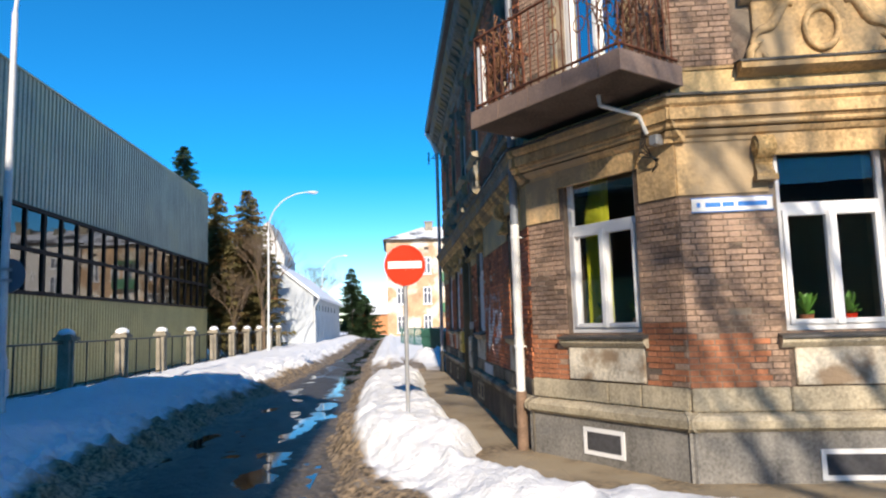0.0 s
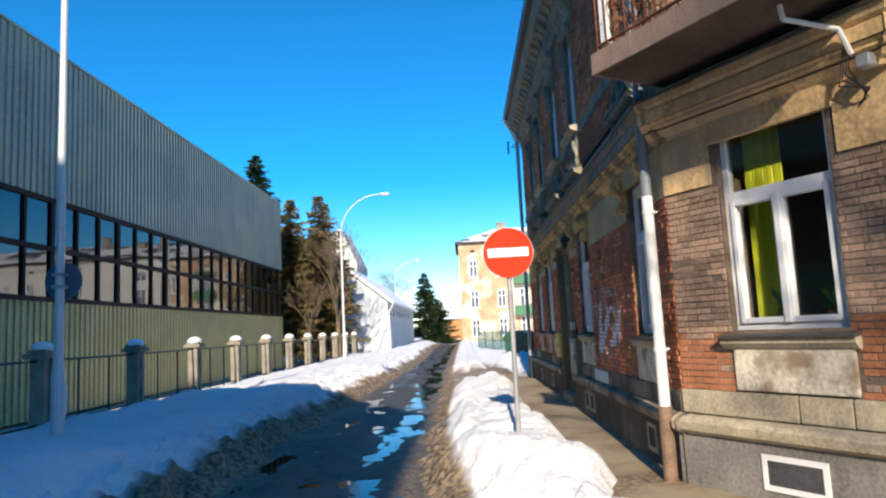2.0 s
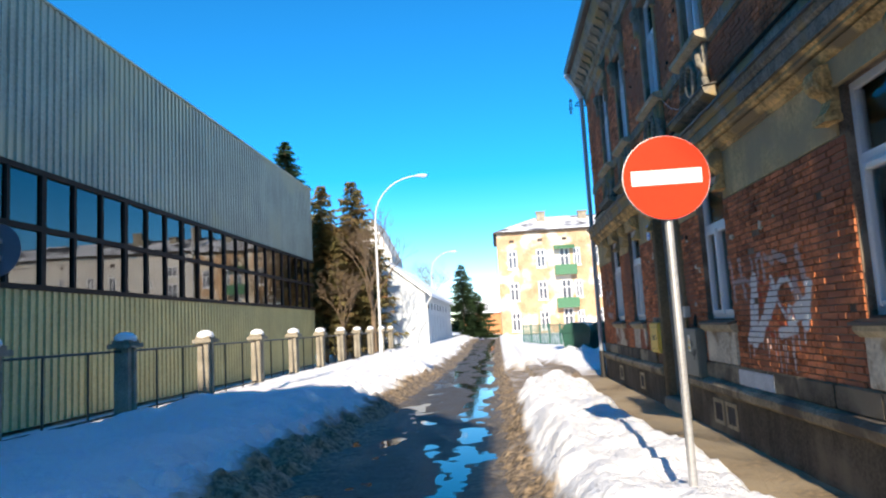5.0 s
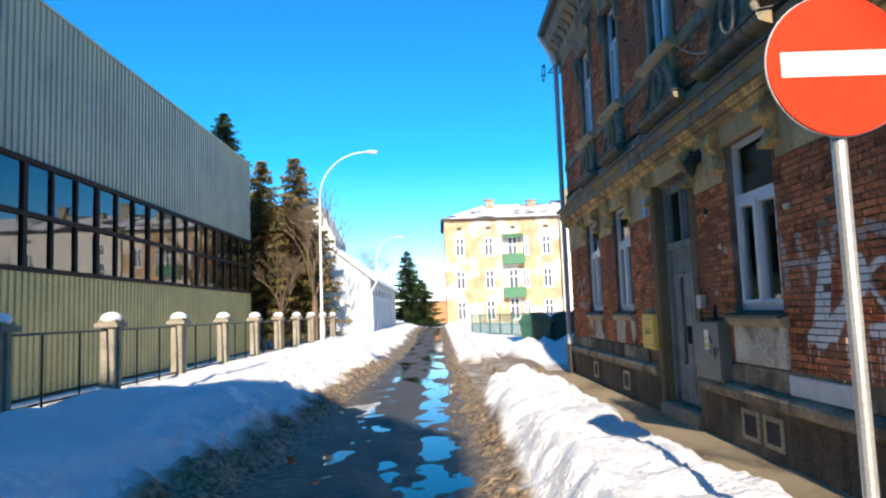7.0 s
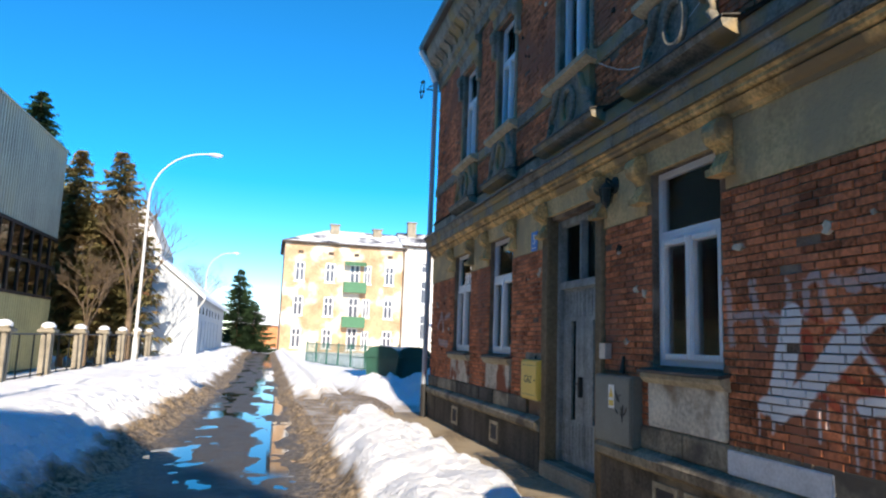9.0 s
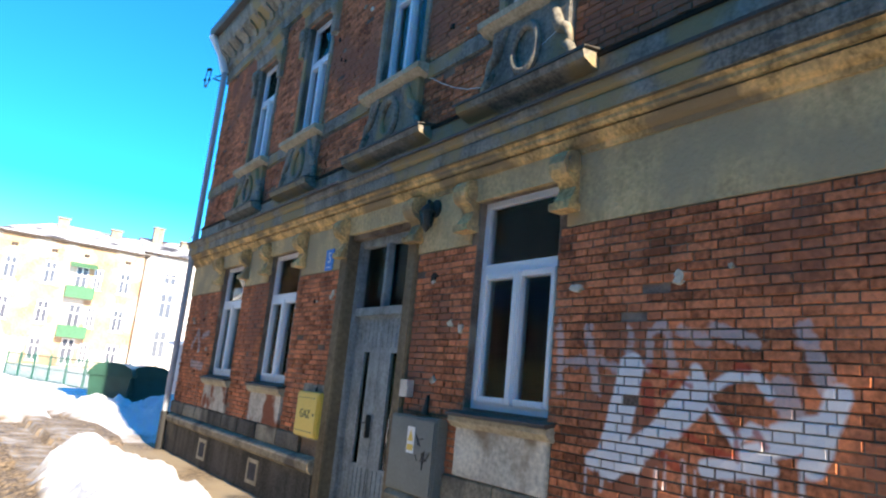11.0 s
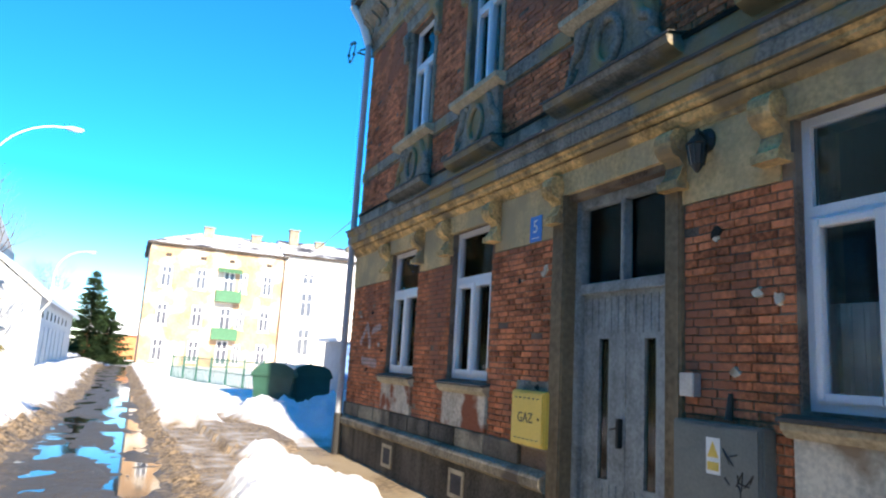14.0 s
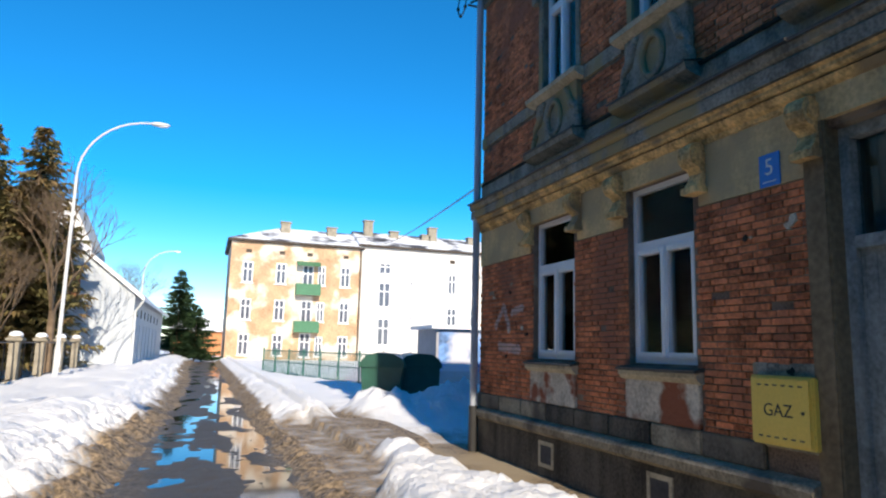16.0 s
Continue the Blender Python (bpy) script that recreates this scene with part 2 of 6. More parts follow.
# ---- mesh helpers ----
def box(bm, x0, x1, y0, y1, z0, z1, bevel=0.0):
    r = bmesh.ops.create_cube(bm, size=1, matrix=Matrix.Translation(((x0 + x1) / 2, (y0 + y1) / 2, (z0 + z1) / 2)) @ Matrix.Diagonal((abs(x1 - x0), abs(y1 - y0), abs(z1 - z0), 1)))
    if bevel:
        es = list({e for v in r["verts"] for e in v.link_edges})
        bmesh.ops.bevel(bm, geom=es, offset=bevel, segments=2, affect="EDGES")


def rod(bm, p0, p1, r0, r1=None, n=8):
    p0, p1 = Vector(p0), Vector(p1)
    d = p1 - p0
    q = d.to_track_quat("Z", "Y").to_matrix().to_4x4()
    bmesh.ops.create_cone(bm, cap_ends=True, segments=n, radius1=r0, radius2=r0 if r1 is None else r1, depth=d.length, matrix=Matrix.Translation((p0 + p1) / 2) @ q)


def tube(bm, pts, r, n=8):
    for a, b in zip(pts, pts[1:]):
        rod(bm, a, b, r, r, n)


def ball(bm, c, r, sx=1, sy=1, sz=1, seg=10):
    bmesh.ops.create_uvsphere(bm, u_segments=seg, v_segments=max(4, seg // 2 + 1), radius=r, matrix=Matrix.Translation(c) @ Matrix.Diagonal((sx, sy, sz, 1)))


def profile(bm, pts, u0, u1):
    """Extrudes the closed outline pts of (d, z) along local x from u0 to u1."""
    a = [bm.verts.new((u0, d, z)) for d, z in pts]
    b = [bm.verts.new((u1, d, z)) for d, z in pts]
    bm.faces.new(a)
    bm.faces.new(b[::-1])
    for i in range(len(pts)):
        j = (i + 1) % len(pts)
        bm.faces.new((a[j], a[i], b[i], b[j]))


def sweep(bm, pts, radii, k=6):
    """A round strand along pts with a radius at each."""
    rows = []
    for i, p in enumerate(pts):
        d = (Vector(pts[min(i + 1, len(pts) - 1)]) - Vector(pts[max(i - 1, 0)])).normalized()
        s = d.cross(Vector((0, 1, 0)))
        s = s.normalized() if s.length > 1e-4 else d.orthogonal().normalized()
        w = d.cross(s)
        rows.append([bm.verts.new(Vector(p) + (s * math.cos(a) + w * math.sin(a)) * radii[i]) for a in [2 * math.pi * j / k for j in range(k)]])
    for r0, r1 in zip(rows, rows[1:]):
        for j in range(k):
            bm.faces.new((r0[j], r0[(j + 1) % k], r1[(j + 1) % k], r1[j]))
    bm.faces.new(rows[0]); bm.faces.new(rows[-1])


def ring(bm, c, R, r, n=20, k=6, sx=1.0, sz=1.0):
    """A torus in the local x-z plane at c."""
    vs = []
    for i in range(n):
        a = 2 * math.pi * i / n
        row = []
        for j in range(k):
            t = 2 * math.pi * j / k
            q = R + r * math.cos(t)
            row.append(bm.verts.new((c[0] + q * math.cos(a) * sx, c[1] + r * math.sin(t), c[2] + q * math.sin(a) * sz)))
        vs.append(row)
    for i in range(n):
        for j in range(k):
            bm.faces.new((vs[i][j], vs[i][(j + 1) % k], vs[(i + 1) % n][(j + 1) % k], vs[(i + 1) % n][j]))


def part(name, bm, material, parent=None, label="", m=None, smooth=False, outward=True):
    if m is not None:
        bm.transform(m)
    if outward:
        bmesh.ops.recalc_face_normals(bm, faces=bm.faces)
    me = bpy.data.meshes.new(name)
    bm.to_mesh(me)
    bm.free()
    if smooth:
        for p in me.polygons:
            p.use_smooth = True
    me.materials.append(material)
    ob = new(name, me)
    if parent is not None:
        ob.parent = parent
        ob.matrix_parent_inverse = Matrix()
    if label:
        tagged(ob, label)
    return ob


def thing(name, label, category, at=(0, 0, 0), group="", kind=""):
    ob = new(name)
    ob.empty_display_size = 0.1
    ob.location = at
    return tagged(ob, label, category, group, kind)


def wall_matrix(origin, n):
    n = Vector((n[0], n[1], 0)).normalized()
    u = Vector((n.y, -n.x, 0))
    return Matrix(((u.x, n.x, 0, origin[0]), (u.y, n.y, 0, origin[1]), (0, 0, 1, origin[2] if len(origin) > 2 else 0), (0, 0, 0, 1)))


def pierced(bm, u0, u1, z0, z1, thick, holes):
    """A wall body in local u, d (0 is the outer face), z with rectangular openings (a, b, low, high)."""
    us = sorted({u0, u1, *[h[0] for h in holes], *[h[1] for h in holes]})
    zs = sorted({z0, z1, *[h[2] for h in holes], *[h[3] for h in holes]})
    def solid(i, j):
        if i < 0 or j < 0 or i >= len(us) - 1 or j >= len(zs) - 1:
            return False
        cu, cz = (us[i] + us[i + 1]) / 2, (zs[j] + zs[j + 1]) / 2
        return not any(a < cu < b and lo < cz < hi for a, b, lo, hi in holes)
    for i in range(len(us) - 1):
        for j in range(len(zs) - 1):
            if not solid(i, j):
                continue
            a, b, c, d = us[i], us[i + 1], zs[j], zs[j + 1]
            quads = [[(a, 0, c), (b, 0, c), (b, 0, d), (a, 0, d)], [(a, -thick, c), (a, -thick, d), (b, -thick, d), (b, -thick, c)]]
            if not solid(i - 1, j): quads.append([(a, 0, c), (a, 0, d), (a, -thick, d), (a, -thick, c)])
            if not solid(i + 1, j): quads.append([(b, 0, c), (b, -thick, c), (b, -thick, d), (b, 0, d)])
            if not solid(i, j - 1): quads.append([(a, 0, c), (a, -thick, c), (b, -thick, c), (b, 0, c)])
            if not solid(i, j + 1): quads.append([(a, 0, d), (b, 0, d), (b, -thick, d), (a, -thick, d)])
            for q in quads:
                bm.faces.new([bm.verts.new(p) for p in q])
    bmesh.ops.remove_doubles(bm, verts=bm.verts, dist=0.0005)


# ---- the ground: one sheet, snow banks, road, pavement ----
def grid_sheet(name, xs, ys, height, dirt, material, label, category, kind="structure"):
    """A sheet over xs and ys with a height and a dirt share at each place."""
    vs, ds = [], []
    for y in ys:
        for x in xs:
            vs.append((x, y, height(x, y)))
            ds.append(dirt(x, y))
    nx = len(xs)
    fs = [(j * nx + i, j * nx + i + 1, (j + 1) * nx + i + 1, (j + 1) * nx + i) for j in range(len(ys) - 1) for i in range(nx - 1)]
    me = bpy.data.meshes.new(name)
    me.from_pydata(vs, [], fs)
    at = me.attributes.new("dirt", "FLOAT", "POINT")
    at.data.foreach_set("value", ds)
    for p in me.polygons:
        p.use_smooth = True
    me.materials.append(material)
    return tagged(new(name, me), label, category, kind=kind)


def fbm(x, y, s, o=4, seed=0.0):
    return noise.fractal(Vector((x * s, y * s, seed)), 1.0, 2.0, o)


def step(a, b, v):
    t = min(1.0, max(0.0, (v - a) / (b - a)))
    return t * t * (3 - 2 * t)


def road_left(y):
    return -3.35 - 0.25 * math.sin(y * 0.11) + 0.1 * fbm(0, y, 0.5)


def left_height(x, y):
    e = road_left(y)
    rise = step(e + 0.2, e - 1.9, x)
    kerb = step(e + 0.25, e - 0.35, x)
    behind = step(-7.6, -8.9, x)
    lumps = math.exp(-((x - e + 0.6) / 0.6) ** 2)
    mid = math.exp(-((x - e + 1.5) / 0.7) ** 2)
    h = -0.17 + 0.17 * kerb + 0.4 * rise + 0.1 * mid - 0.95 * behind
    return h + 0.10 * fbm(x, y, 0.7, 5) * rise + (0.16 * fbm(x, y, 1.7, 5, 3) + 0.15 * fbm(x, y, 4.5, 4, 5)) * (lumps + 0.25 * mid) + 0.02 * fbm(x, y, 3.0, 4, 8) * rise


def left_dirt(x, y):
    e = road_left(y)
    edge = e - 0.38 - 0.12 * step(20, 9, y) + 0.3 * fbm(2, y, 0.45, 4, 6)
    return step(edge - 0.4, edge + 0.25, x) * 1.05


CURVE = [(-0.4, 90), (-0.3, 29.5), (-0.1, 24), (-0.1, 13), (0.05, 10.2), (0.4, 8.4), (0.95, 7.15), (1.5, 6.3), (2.3, 5.75), (3.6, 5.2), (9.0, 4.0)]


def bank_distance(x, y):
    """Distance to the ploughed ridge's crest and on which side: below 0 towards the road."""
    best, side = 99.0, 0.0
    for (ax, ay), (bx, by) in zip(CURVE, CURVE[1:]):
        vx, vy = bx - ax, by - ay
        t = max(0.0, min(1.0, ((x - ax) * vx + (y - ay) * vy) / (vx * vx + vy * vy)))
        dx, dy = x - ax - t * vx, y - ay - t * vy
        d = math.hypot(dx, dy)
        if d < best:
            best, side = d, vx * dy - vy * dx
    return best, (1.0 if side > 0 else -1.0)


def gap_at(x, y):
    s = 0.5 * fbm(x, 4, 0.8, 3)
    edge = -0.95 + 0.23 * (y - 18.5) + 0.25 * fbm(x, y, 0.9, 3, 2)
    side = step(edge + 0.15, edge - 0.25, x) * step(18.5, 20.0, y) * (1 - step(27.0, 28.5, y))
    return max(side, 0.0) if y < 23.3 else max(side, open_gap(s, y))


def open_gap(s, y):
    return step(23.8 + s, 24.9 + s, y) * (1 - step(28.0 + s, 29.6 + s, y))


def right_height(x, y):
    d, side = bank_distance(x, y)
    gap = gap_at(x, y)
    far = step(26.5, 29.0, y)
    reach = ((0.8 - 0.28 * far) if side > 0 else 0.6) + 0.2 * fbm(x, y, 0.9, 3, 4) - 0.3 * step(10.0, 8.0, y)
    prof = 1 - step(reach - 0.3, reach + 0.3, d)
    skirt = (1 - step(0.8, 1.2 + 0.3 * fbm(x, y, 1.1, 4, 9), d)) if side < 0 else 0.0
    h = (0.44 - 0.16 * step(17.0, 23.0, y) * (1 - far) - 0.12 * far - 0.26 * step(9.6, 7.6, y)) * (1 - gap)
    lump = (0.075 * fbm(x, y, 1.2, 5, 2) + 0.05 * fbm(x, y, 4.0, 4, 7) + 0.028 * fbm(x, y, 9.0, 3, 5)) * prof * (1 - 0.7 * gap) + (0.07 * fbm(x, y, 3.0, 4, 6) + 0.04 * fbm(x, y, 8.0, 2, 3)) * skirt * (1 - prof)
    return -0.19 + 0.17 * max(skirt, gap * step(-1.3, -0.9, x)) + ((0.02 + 0.13 * step(23.5, 24.5, y)) if side > 0 else 0) + prof * h + 0.16 * prof * (1 - max(skirt, gap)) + lump


def right_dirt(x, y):
    d, side = bank_distance(x, y)
    return max(step(0.5, 0.75, d) if side < 0 else step(0.85, 1.1, d), 0.8 * gap_at(x, y))


def frange(a, b, s):
    n = max(1, round((b - a) / s))
    return [a + (b - a) * i / n for i in range(n + 1)]


big = [-3000, -800, -300, -150, -80, -50, -30, -14, 0, 14, 30, 50, 80, 150, 300, 800, 3000]
grid_sheet("ground", big, big, lambda x, y: -0.3, lambda x, y: 0.0, M_SNOW, "flat snow-covered ground reaching the horizon", "ground")
near_ys = frange(-12, 4, 0.4) + frange(4.07, 30, 0.07) + frange(30.15, 62, 0.2) + frange(63, 84, 1.0)
grid_sheet("snow_bank_road_far_side", frange(-12.25, -4.6, 0.16) + frange(-4.54, -2.9, 0.06), near_ys, left_height, left_dirt, M_SNOW, "ploughed white snow bank with dirty brown slush edge", "snow bank")
grid_sheet("snow_bank_kerb_side", frange(-1.75, 1.15, 0.055), near_ys, right_height, right_dirt, M_SNOW, "ploughed white snow ridge between road and pavement", "snow bank")
grid_sheet("snow_bank_corner", frange(0.95, 2.6, 0.07) + frange(2.75, 9, 0.15), frange(3.5, 10.4, 0.07), right_height, right_dirt, M_SNOW, "snow ridge curving round the street corner", "snow bank")
grid_sheet("road", frange(-4.2, 12, 0.11)[:34] + frange(-0.4, 14, 0.6), frange(-14, 4, 0.3) + frange(4.08, 32, 0.08) + frange(32.2, 84, 0.3),
           lambda x, y: -0.12 + 0.05 * fbm(x * 1.5, y * 0.55, 1.1, 5, 9) + 0.022 * fbm(x, y, 4.0, 4, 4) - 0.03 * math.exp(-((x + 1.7) / 0.35) ** 2) - 0.012 * step(14, 30, y) - 0.012 * math.exp(-((x + 2.9) / 0.3) ** 2) - 0.1 * step(-0.9, -0.5, x),
           lambda x, y: 0.55 * step(-2.0, -1.2, x) + 0.6 * step(-2.7, -3.4, x) + 0.15 * fbm(x, y, 0.7, 3, 1), M_ROAD, "potholed wet asphalt road with brown grit", "road")
pud = bpy.data.materials.new("puddle_water")
pud.use_nodes = True
pb = pud.node_tree.nodes["Principled BSDF"]
pb.inputs["Base Color"].default_value = (0.02, 0.018, 0.015, 1)
pb.inputs["Roughness"].default_value, pb.inputs["IOR"].default_value = 0.05, 1.33
grid_sheet("puddle_water", frange(-3.9, -1.0, 0.5), frange(-10, 82, 2.0), lambda x, y: -0.148, lambda x, y: 0, pud, "meltwater lying in the hollows of the road", "puddle")
grid_sheet("pavement", frange(0.3, 1.9, 0.1), frange(6.5, 24.9, 0.1), lambda x, y: 0.0 + 0.012 * fbm(x, y, 3.0, 4) - 0.1 * step(0.6, 0.3, x) - 0.3 * step(8.5, 6.5, y) * step(1.2, 0.6, x), lambda x, y: 0.4 + 0.8 * fbm(x, y, 0.8, 4), M_PAVE, "worn brown gritty pavement wet with meltwater", "pavement")
grid_sheet("pavement_corner", frange(1.9, 14, 0.2), frange(5.0, 9.5, 0.15), lambda x, y: 0.0 + 0.012 * fbm(x, y, 3.0, 4), lambda x, y: 0.4 + 0.8 * fbm(x, y, 0.8, 4), M_PAVE, "worn brown gritty pavement round the corner house", "pavement")


def yard_height(x, y):
    path = math.exp(-((x - 0.95 + 0.13 * (y - 25)) / 0.45) ** 2)
    heap = 0.34 * math.exp(-(((x - 1.5) / 0.75) ** 2 + ((y - 29.4) / 1.0) ** 2) ** 2) + 0.55 * math.exp(-((x - 3.1) / 1.0) ** 2 - ((y - 28.6) / 1.1) ** 2) + 0.4 * math.exp(-((x - 5.2) / 1.4) ** 2 - ((y - 31.0) / 1.4) ** 2)
    heap *= 1 + 0.7 * fbm(x, y, 2.6, 5, 12)
    ramp = step(24.2, 28.0, y)
    return -0.03 + (0.26 * ramp + heap + 0.08 * fbm(x, y, 0.9, 5, 3) * ramp) * (1 - 0.9 * path)


def yard_dirt(x, y):
    return max(1.2 * math.exp(-((x - 0.95 + 0.13 * (y - 25)) / 0.4) ** 2), 0.8 * (1 - step(24.6, 27.2, y)) * step(4, 1.5, x))


grid_sheet("yard_snow", frange(0.2, 6, 0.12) + frange(6.5, 40, 1.2), frange(24.2, 45, 0.14) + frange(45.6, 84, 0.8), yard_height, yard_dirt, M_SNOW, "trampled snow of an open yard with a slushy footpath", "snow")

# ---- the corner tenement ----
tenement = thing("brick_tenement", "two-storey red brick corner tenement with crumbling ochre stucco", "house", (6, 16, 0))
T_IN = Matrix.Translation((-6, -16, 0))
CA, CB = Vector((1.886, 9.06)), Vector((3.11, 6.99))
YEND, EAVE = 24.2, 8.55
W_ST = T_IN @ wall_matrix((1.886, 0), (-1, 0))
nch = Vector(((CA - CB).y * -1, (CA - CB).x)).normalized()
W_CH = T_IN @ wall_matrix(CB, nch)
LCH = (CA - CB).length
RD = Vector((-0.985, 0.17)).normalized()
LR = 9.0
CR = CB - RD * LR
W_RT = T_IN @ wall_matrix(CR, (-RD.y, RD.x))
W_END = T_IN @ wall_matrix((14.0, YEND), (0, 1))

GF = [(9.72, 10.7), (13.78, 14.83), (18.88, 19.95), (21.12, 22.24)]
UF = [(9.75, 10.6), (13.85, 14.7), (16.2, 17.15), (18.9, 19.78), (21.03, 21.98)]
DOOR = (15.97, 17.36, 0.2, 3.36)
st_holes = [(a, b, 1.52, 3.42) for a, b in GF] + [(a, b, 5.28, 7.25) for a, b in UF] + [DOOR]
cellar = [(c - 0.2, c + 0.2, 0.12, 0.45) for c in (10.2, 14.05, 14.55, 19.4, 21.75)]
st_holes += cellar
ch_holes = [(0.59, 1.72, 1.55, 3.53), (0.6, 1.7, 4.5, 7.2), (0.87, 1.5, 0.1, 0.42)]
rt_holes = [(6.86, 7.98, 1.54, 3.54), (6.9, 7.9, 5.28, 7.25), (7.06, 7.78, 0.03, 0.34), (LR - 5.2, LR - 4.0, 1.55, 3.5), (LR - 5.2, LR - 4.0, 5.28, 7.25)]


def wall_part(name, m, u0, u1, holes, label):
    bm = bmesh.new()
    pierced(bm, u0, u1, -0.3, EAVE, 0.45, holes)
    return part(name, bm, M_MORTAR, tenement, label, m)


wall_st = wall_part("wall_street", W_ST, 9.06, YEND, st_holes, "shaded red brick street front with stucco bands")
wall_ch = wall_part("wall_chamfer", W_CH, 0, LCH, ch_holes, "sunlit chamfered brick corner wall")
wall_rt = wall_part("wall_side_street", W_RT, 0, LR, rt_holes, "sunlit brick front of the side street")
wall_end = wall_part("wall_end", W_END, 0.0, 14 - 1.886, [], "plain end wall")
# Added floors and partitions that read only as darkness behind the panes.
bm = bmesh.new()
loop = [(2.5, 9.3), (3.3, 7.7), (11.6, 6.3), (13.6, 7.0), (13.6, 23.6), (2.5, 23.6)]
for z in (0.5, 4.2, 8.3):
    bm.faces.new([bm.verts.new((x, y, z)) for x, y in loop])
for i in range(len(loop)):
    (a, b), (c, d) = loop[i], loop[(i + 1) % len(loop)]
    if i in (2, 3):
        bm.faces.new([bm.verts.new(p) for p in ((a, b, -0.2), (c, d, -0.2), (c, d, 8.3), (a, b, 8.3))])
for y in (12.2, 15.5, 17.5, 20.5):
    bm.faces.new([bm.verts.new(p) for p in ((2.4, y, -0.2), (13.6, y, -0.2), (13.6, y, 8.3), (2.4, y, 8.3))])
bm.faces.new([bm.verts.new(p) for p in ((5.5, 7, -0.2), (5.5, 23.6, -0.2), (5.5, 23.6, 8.3), (5.5, 7, 8.3))])
part("inner_floors_and_partitions", bm, M_ROOM, tenement, "added inner walls and floors, coloured dark for room shade", T_IN)

# roof
bm = bmesh.new()
e0 = [(1.5, 9.2), (2.85, 6.62), (12.2, 5.0), (14.4, 7.0), (14.4, 24.6), (1.5, 24.6)]
r0 = [(6.5, 12), (6.8, 11.2), (9.6, 11.2), (9.6, 12), (9.6, 20), (6.5, 20)]
lo = [bm.verts.new((x, y, EAVE + 0.3)) for x, y in e0]
l2 = [bm.verts.new((x, y, EAVE + 0.2)) for x, y in e0]
hi = [bm.verts.new((x, y, EAVE + 2.6)) for x, y in r0]
for i in range(6):
    j = (i + 1) % 6
    bm.faces.new((lo[i], lo[j], hi[j], hi[i])); bm.faces.new((l2[i], l2[j], lo[j], lo[i]))
bm.faces.new(hi); bm.faces.new(l2)
part("roof", bm, M_ROOFD, tenement, "dark felt roof with overhanging eaves", T_IN)


def bands(m, u0, u1, ext0, ext1, breaks=()):
    """String courses of one front: plinth ledge, frieze plaster, cornice, parapet band, sill band, eaves cornice. breaks: stretches with no plinth ledge."""
    segs, at = [], u0 - ext0 * 0.06
    for a, b in breaks:
        segs.append((at, a)); at = b
    segs.append((at, u1 + ext1 * 0.06))
    # Plinth and ledge use darker copies on the shaded street front.
    for a, b in segs:
        bm = bmesh.new(); profile(bm, [(-0.02, -0.3), (0.06, -0.3), (0.06, 0.54), (-0.02, 0.56)], a, b)
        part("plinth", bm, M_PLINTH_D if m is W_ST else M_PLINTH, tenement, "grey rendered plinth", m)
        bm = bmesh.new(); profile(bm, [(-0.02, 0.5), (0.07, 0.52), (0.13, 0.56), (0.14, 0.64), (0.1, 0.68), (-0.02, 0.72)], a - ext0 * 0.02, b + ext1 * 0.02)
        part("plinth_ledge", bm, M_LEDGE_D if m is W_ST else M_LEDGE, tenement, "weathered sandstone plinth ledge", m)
    # Street front colours are darkened for its shade; sunlit fronts get golden copies.
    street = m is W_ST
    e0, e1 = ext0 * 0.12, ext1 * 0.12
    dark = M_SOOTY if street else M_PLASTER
    # Groove strips carry their recess shade as near-black colour.
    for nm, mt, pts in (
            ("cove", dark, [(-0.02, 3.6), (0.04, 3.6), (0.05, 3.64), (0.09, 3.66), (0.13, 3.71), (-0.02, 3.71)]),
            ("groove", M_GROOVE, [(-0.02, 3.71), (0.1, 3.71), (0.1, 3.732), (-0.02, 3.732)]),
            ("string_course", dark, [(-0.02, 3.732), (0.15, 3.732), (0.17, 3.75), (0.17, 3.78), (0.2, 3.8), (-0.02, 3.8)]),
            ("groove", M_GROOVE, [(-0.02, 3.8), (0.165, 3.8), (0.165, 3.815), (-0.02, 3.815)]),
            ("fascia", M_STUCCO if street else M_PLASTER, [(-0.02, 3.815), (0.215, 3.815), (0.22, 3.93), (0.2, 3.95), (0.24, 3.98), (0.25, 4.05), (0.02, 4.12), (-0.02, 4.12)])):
        bm = bmesh.new(); profile(bm, pts, u0 - e0, u1 + e1)
        part(nm, bm, mt, tenement, "stained moulded string course" if "groove" not in nm else "near-black groove, shade put into its colour", m)
    at = u0 - ext0 * 0.13
    while at < u1 + ext1 * 0.13 - 0.02:
        to = min(at + random.uniform(0.7, 1.3), u1 + ext1 * 0.13)
        lift = random.uniform(-0.006, 0.008)
        bm = bmesh.new(); profile(bm, [(-0.02, 4.052), (0.28 + lift, 4.045 + lift), (0.285 + lift, 4.07 + lift), (-0.02, 4.14)], at, to)
        part("course_flashing", bm, M_DARKMETAL, tenement, "dark sheet metal flashing", m)
        at = to
    bm = bmesh.new(); profile(bm, [(-0.02, 4.1), (0.03, 4.1), (0.03, 4.42), (-0.02, 4.42)], u0, u1)
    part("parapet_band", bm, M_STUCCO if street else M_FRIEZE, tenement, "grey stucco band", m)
    # Street front edge takes the groove's shade colour as a dark line.
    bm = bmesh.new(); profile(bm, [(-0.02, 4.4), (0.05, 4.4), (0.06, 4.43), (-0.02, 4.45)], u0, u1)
    part("band_edge", bm, M_GROOVE if street else M_PLASTER, tenement, "weathered band edge, near-black colour on the shaded street front", m)
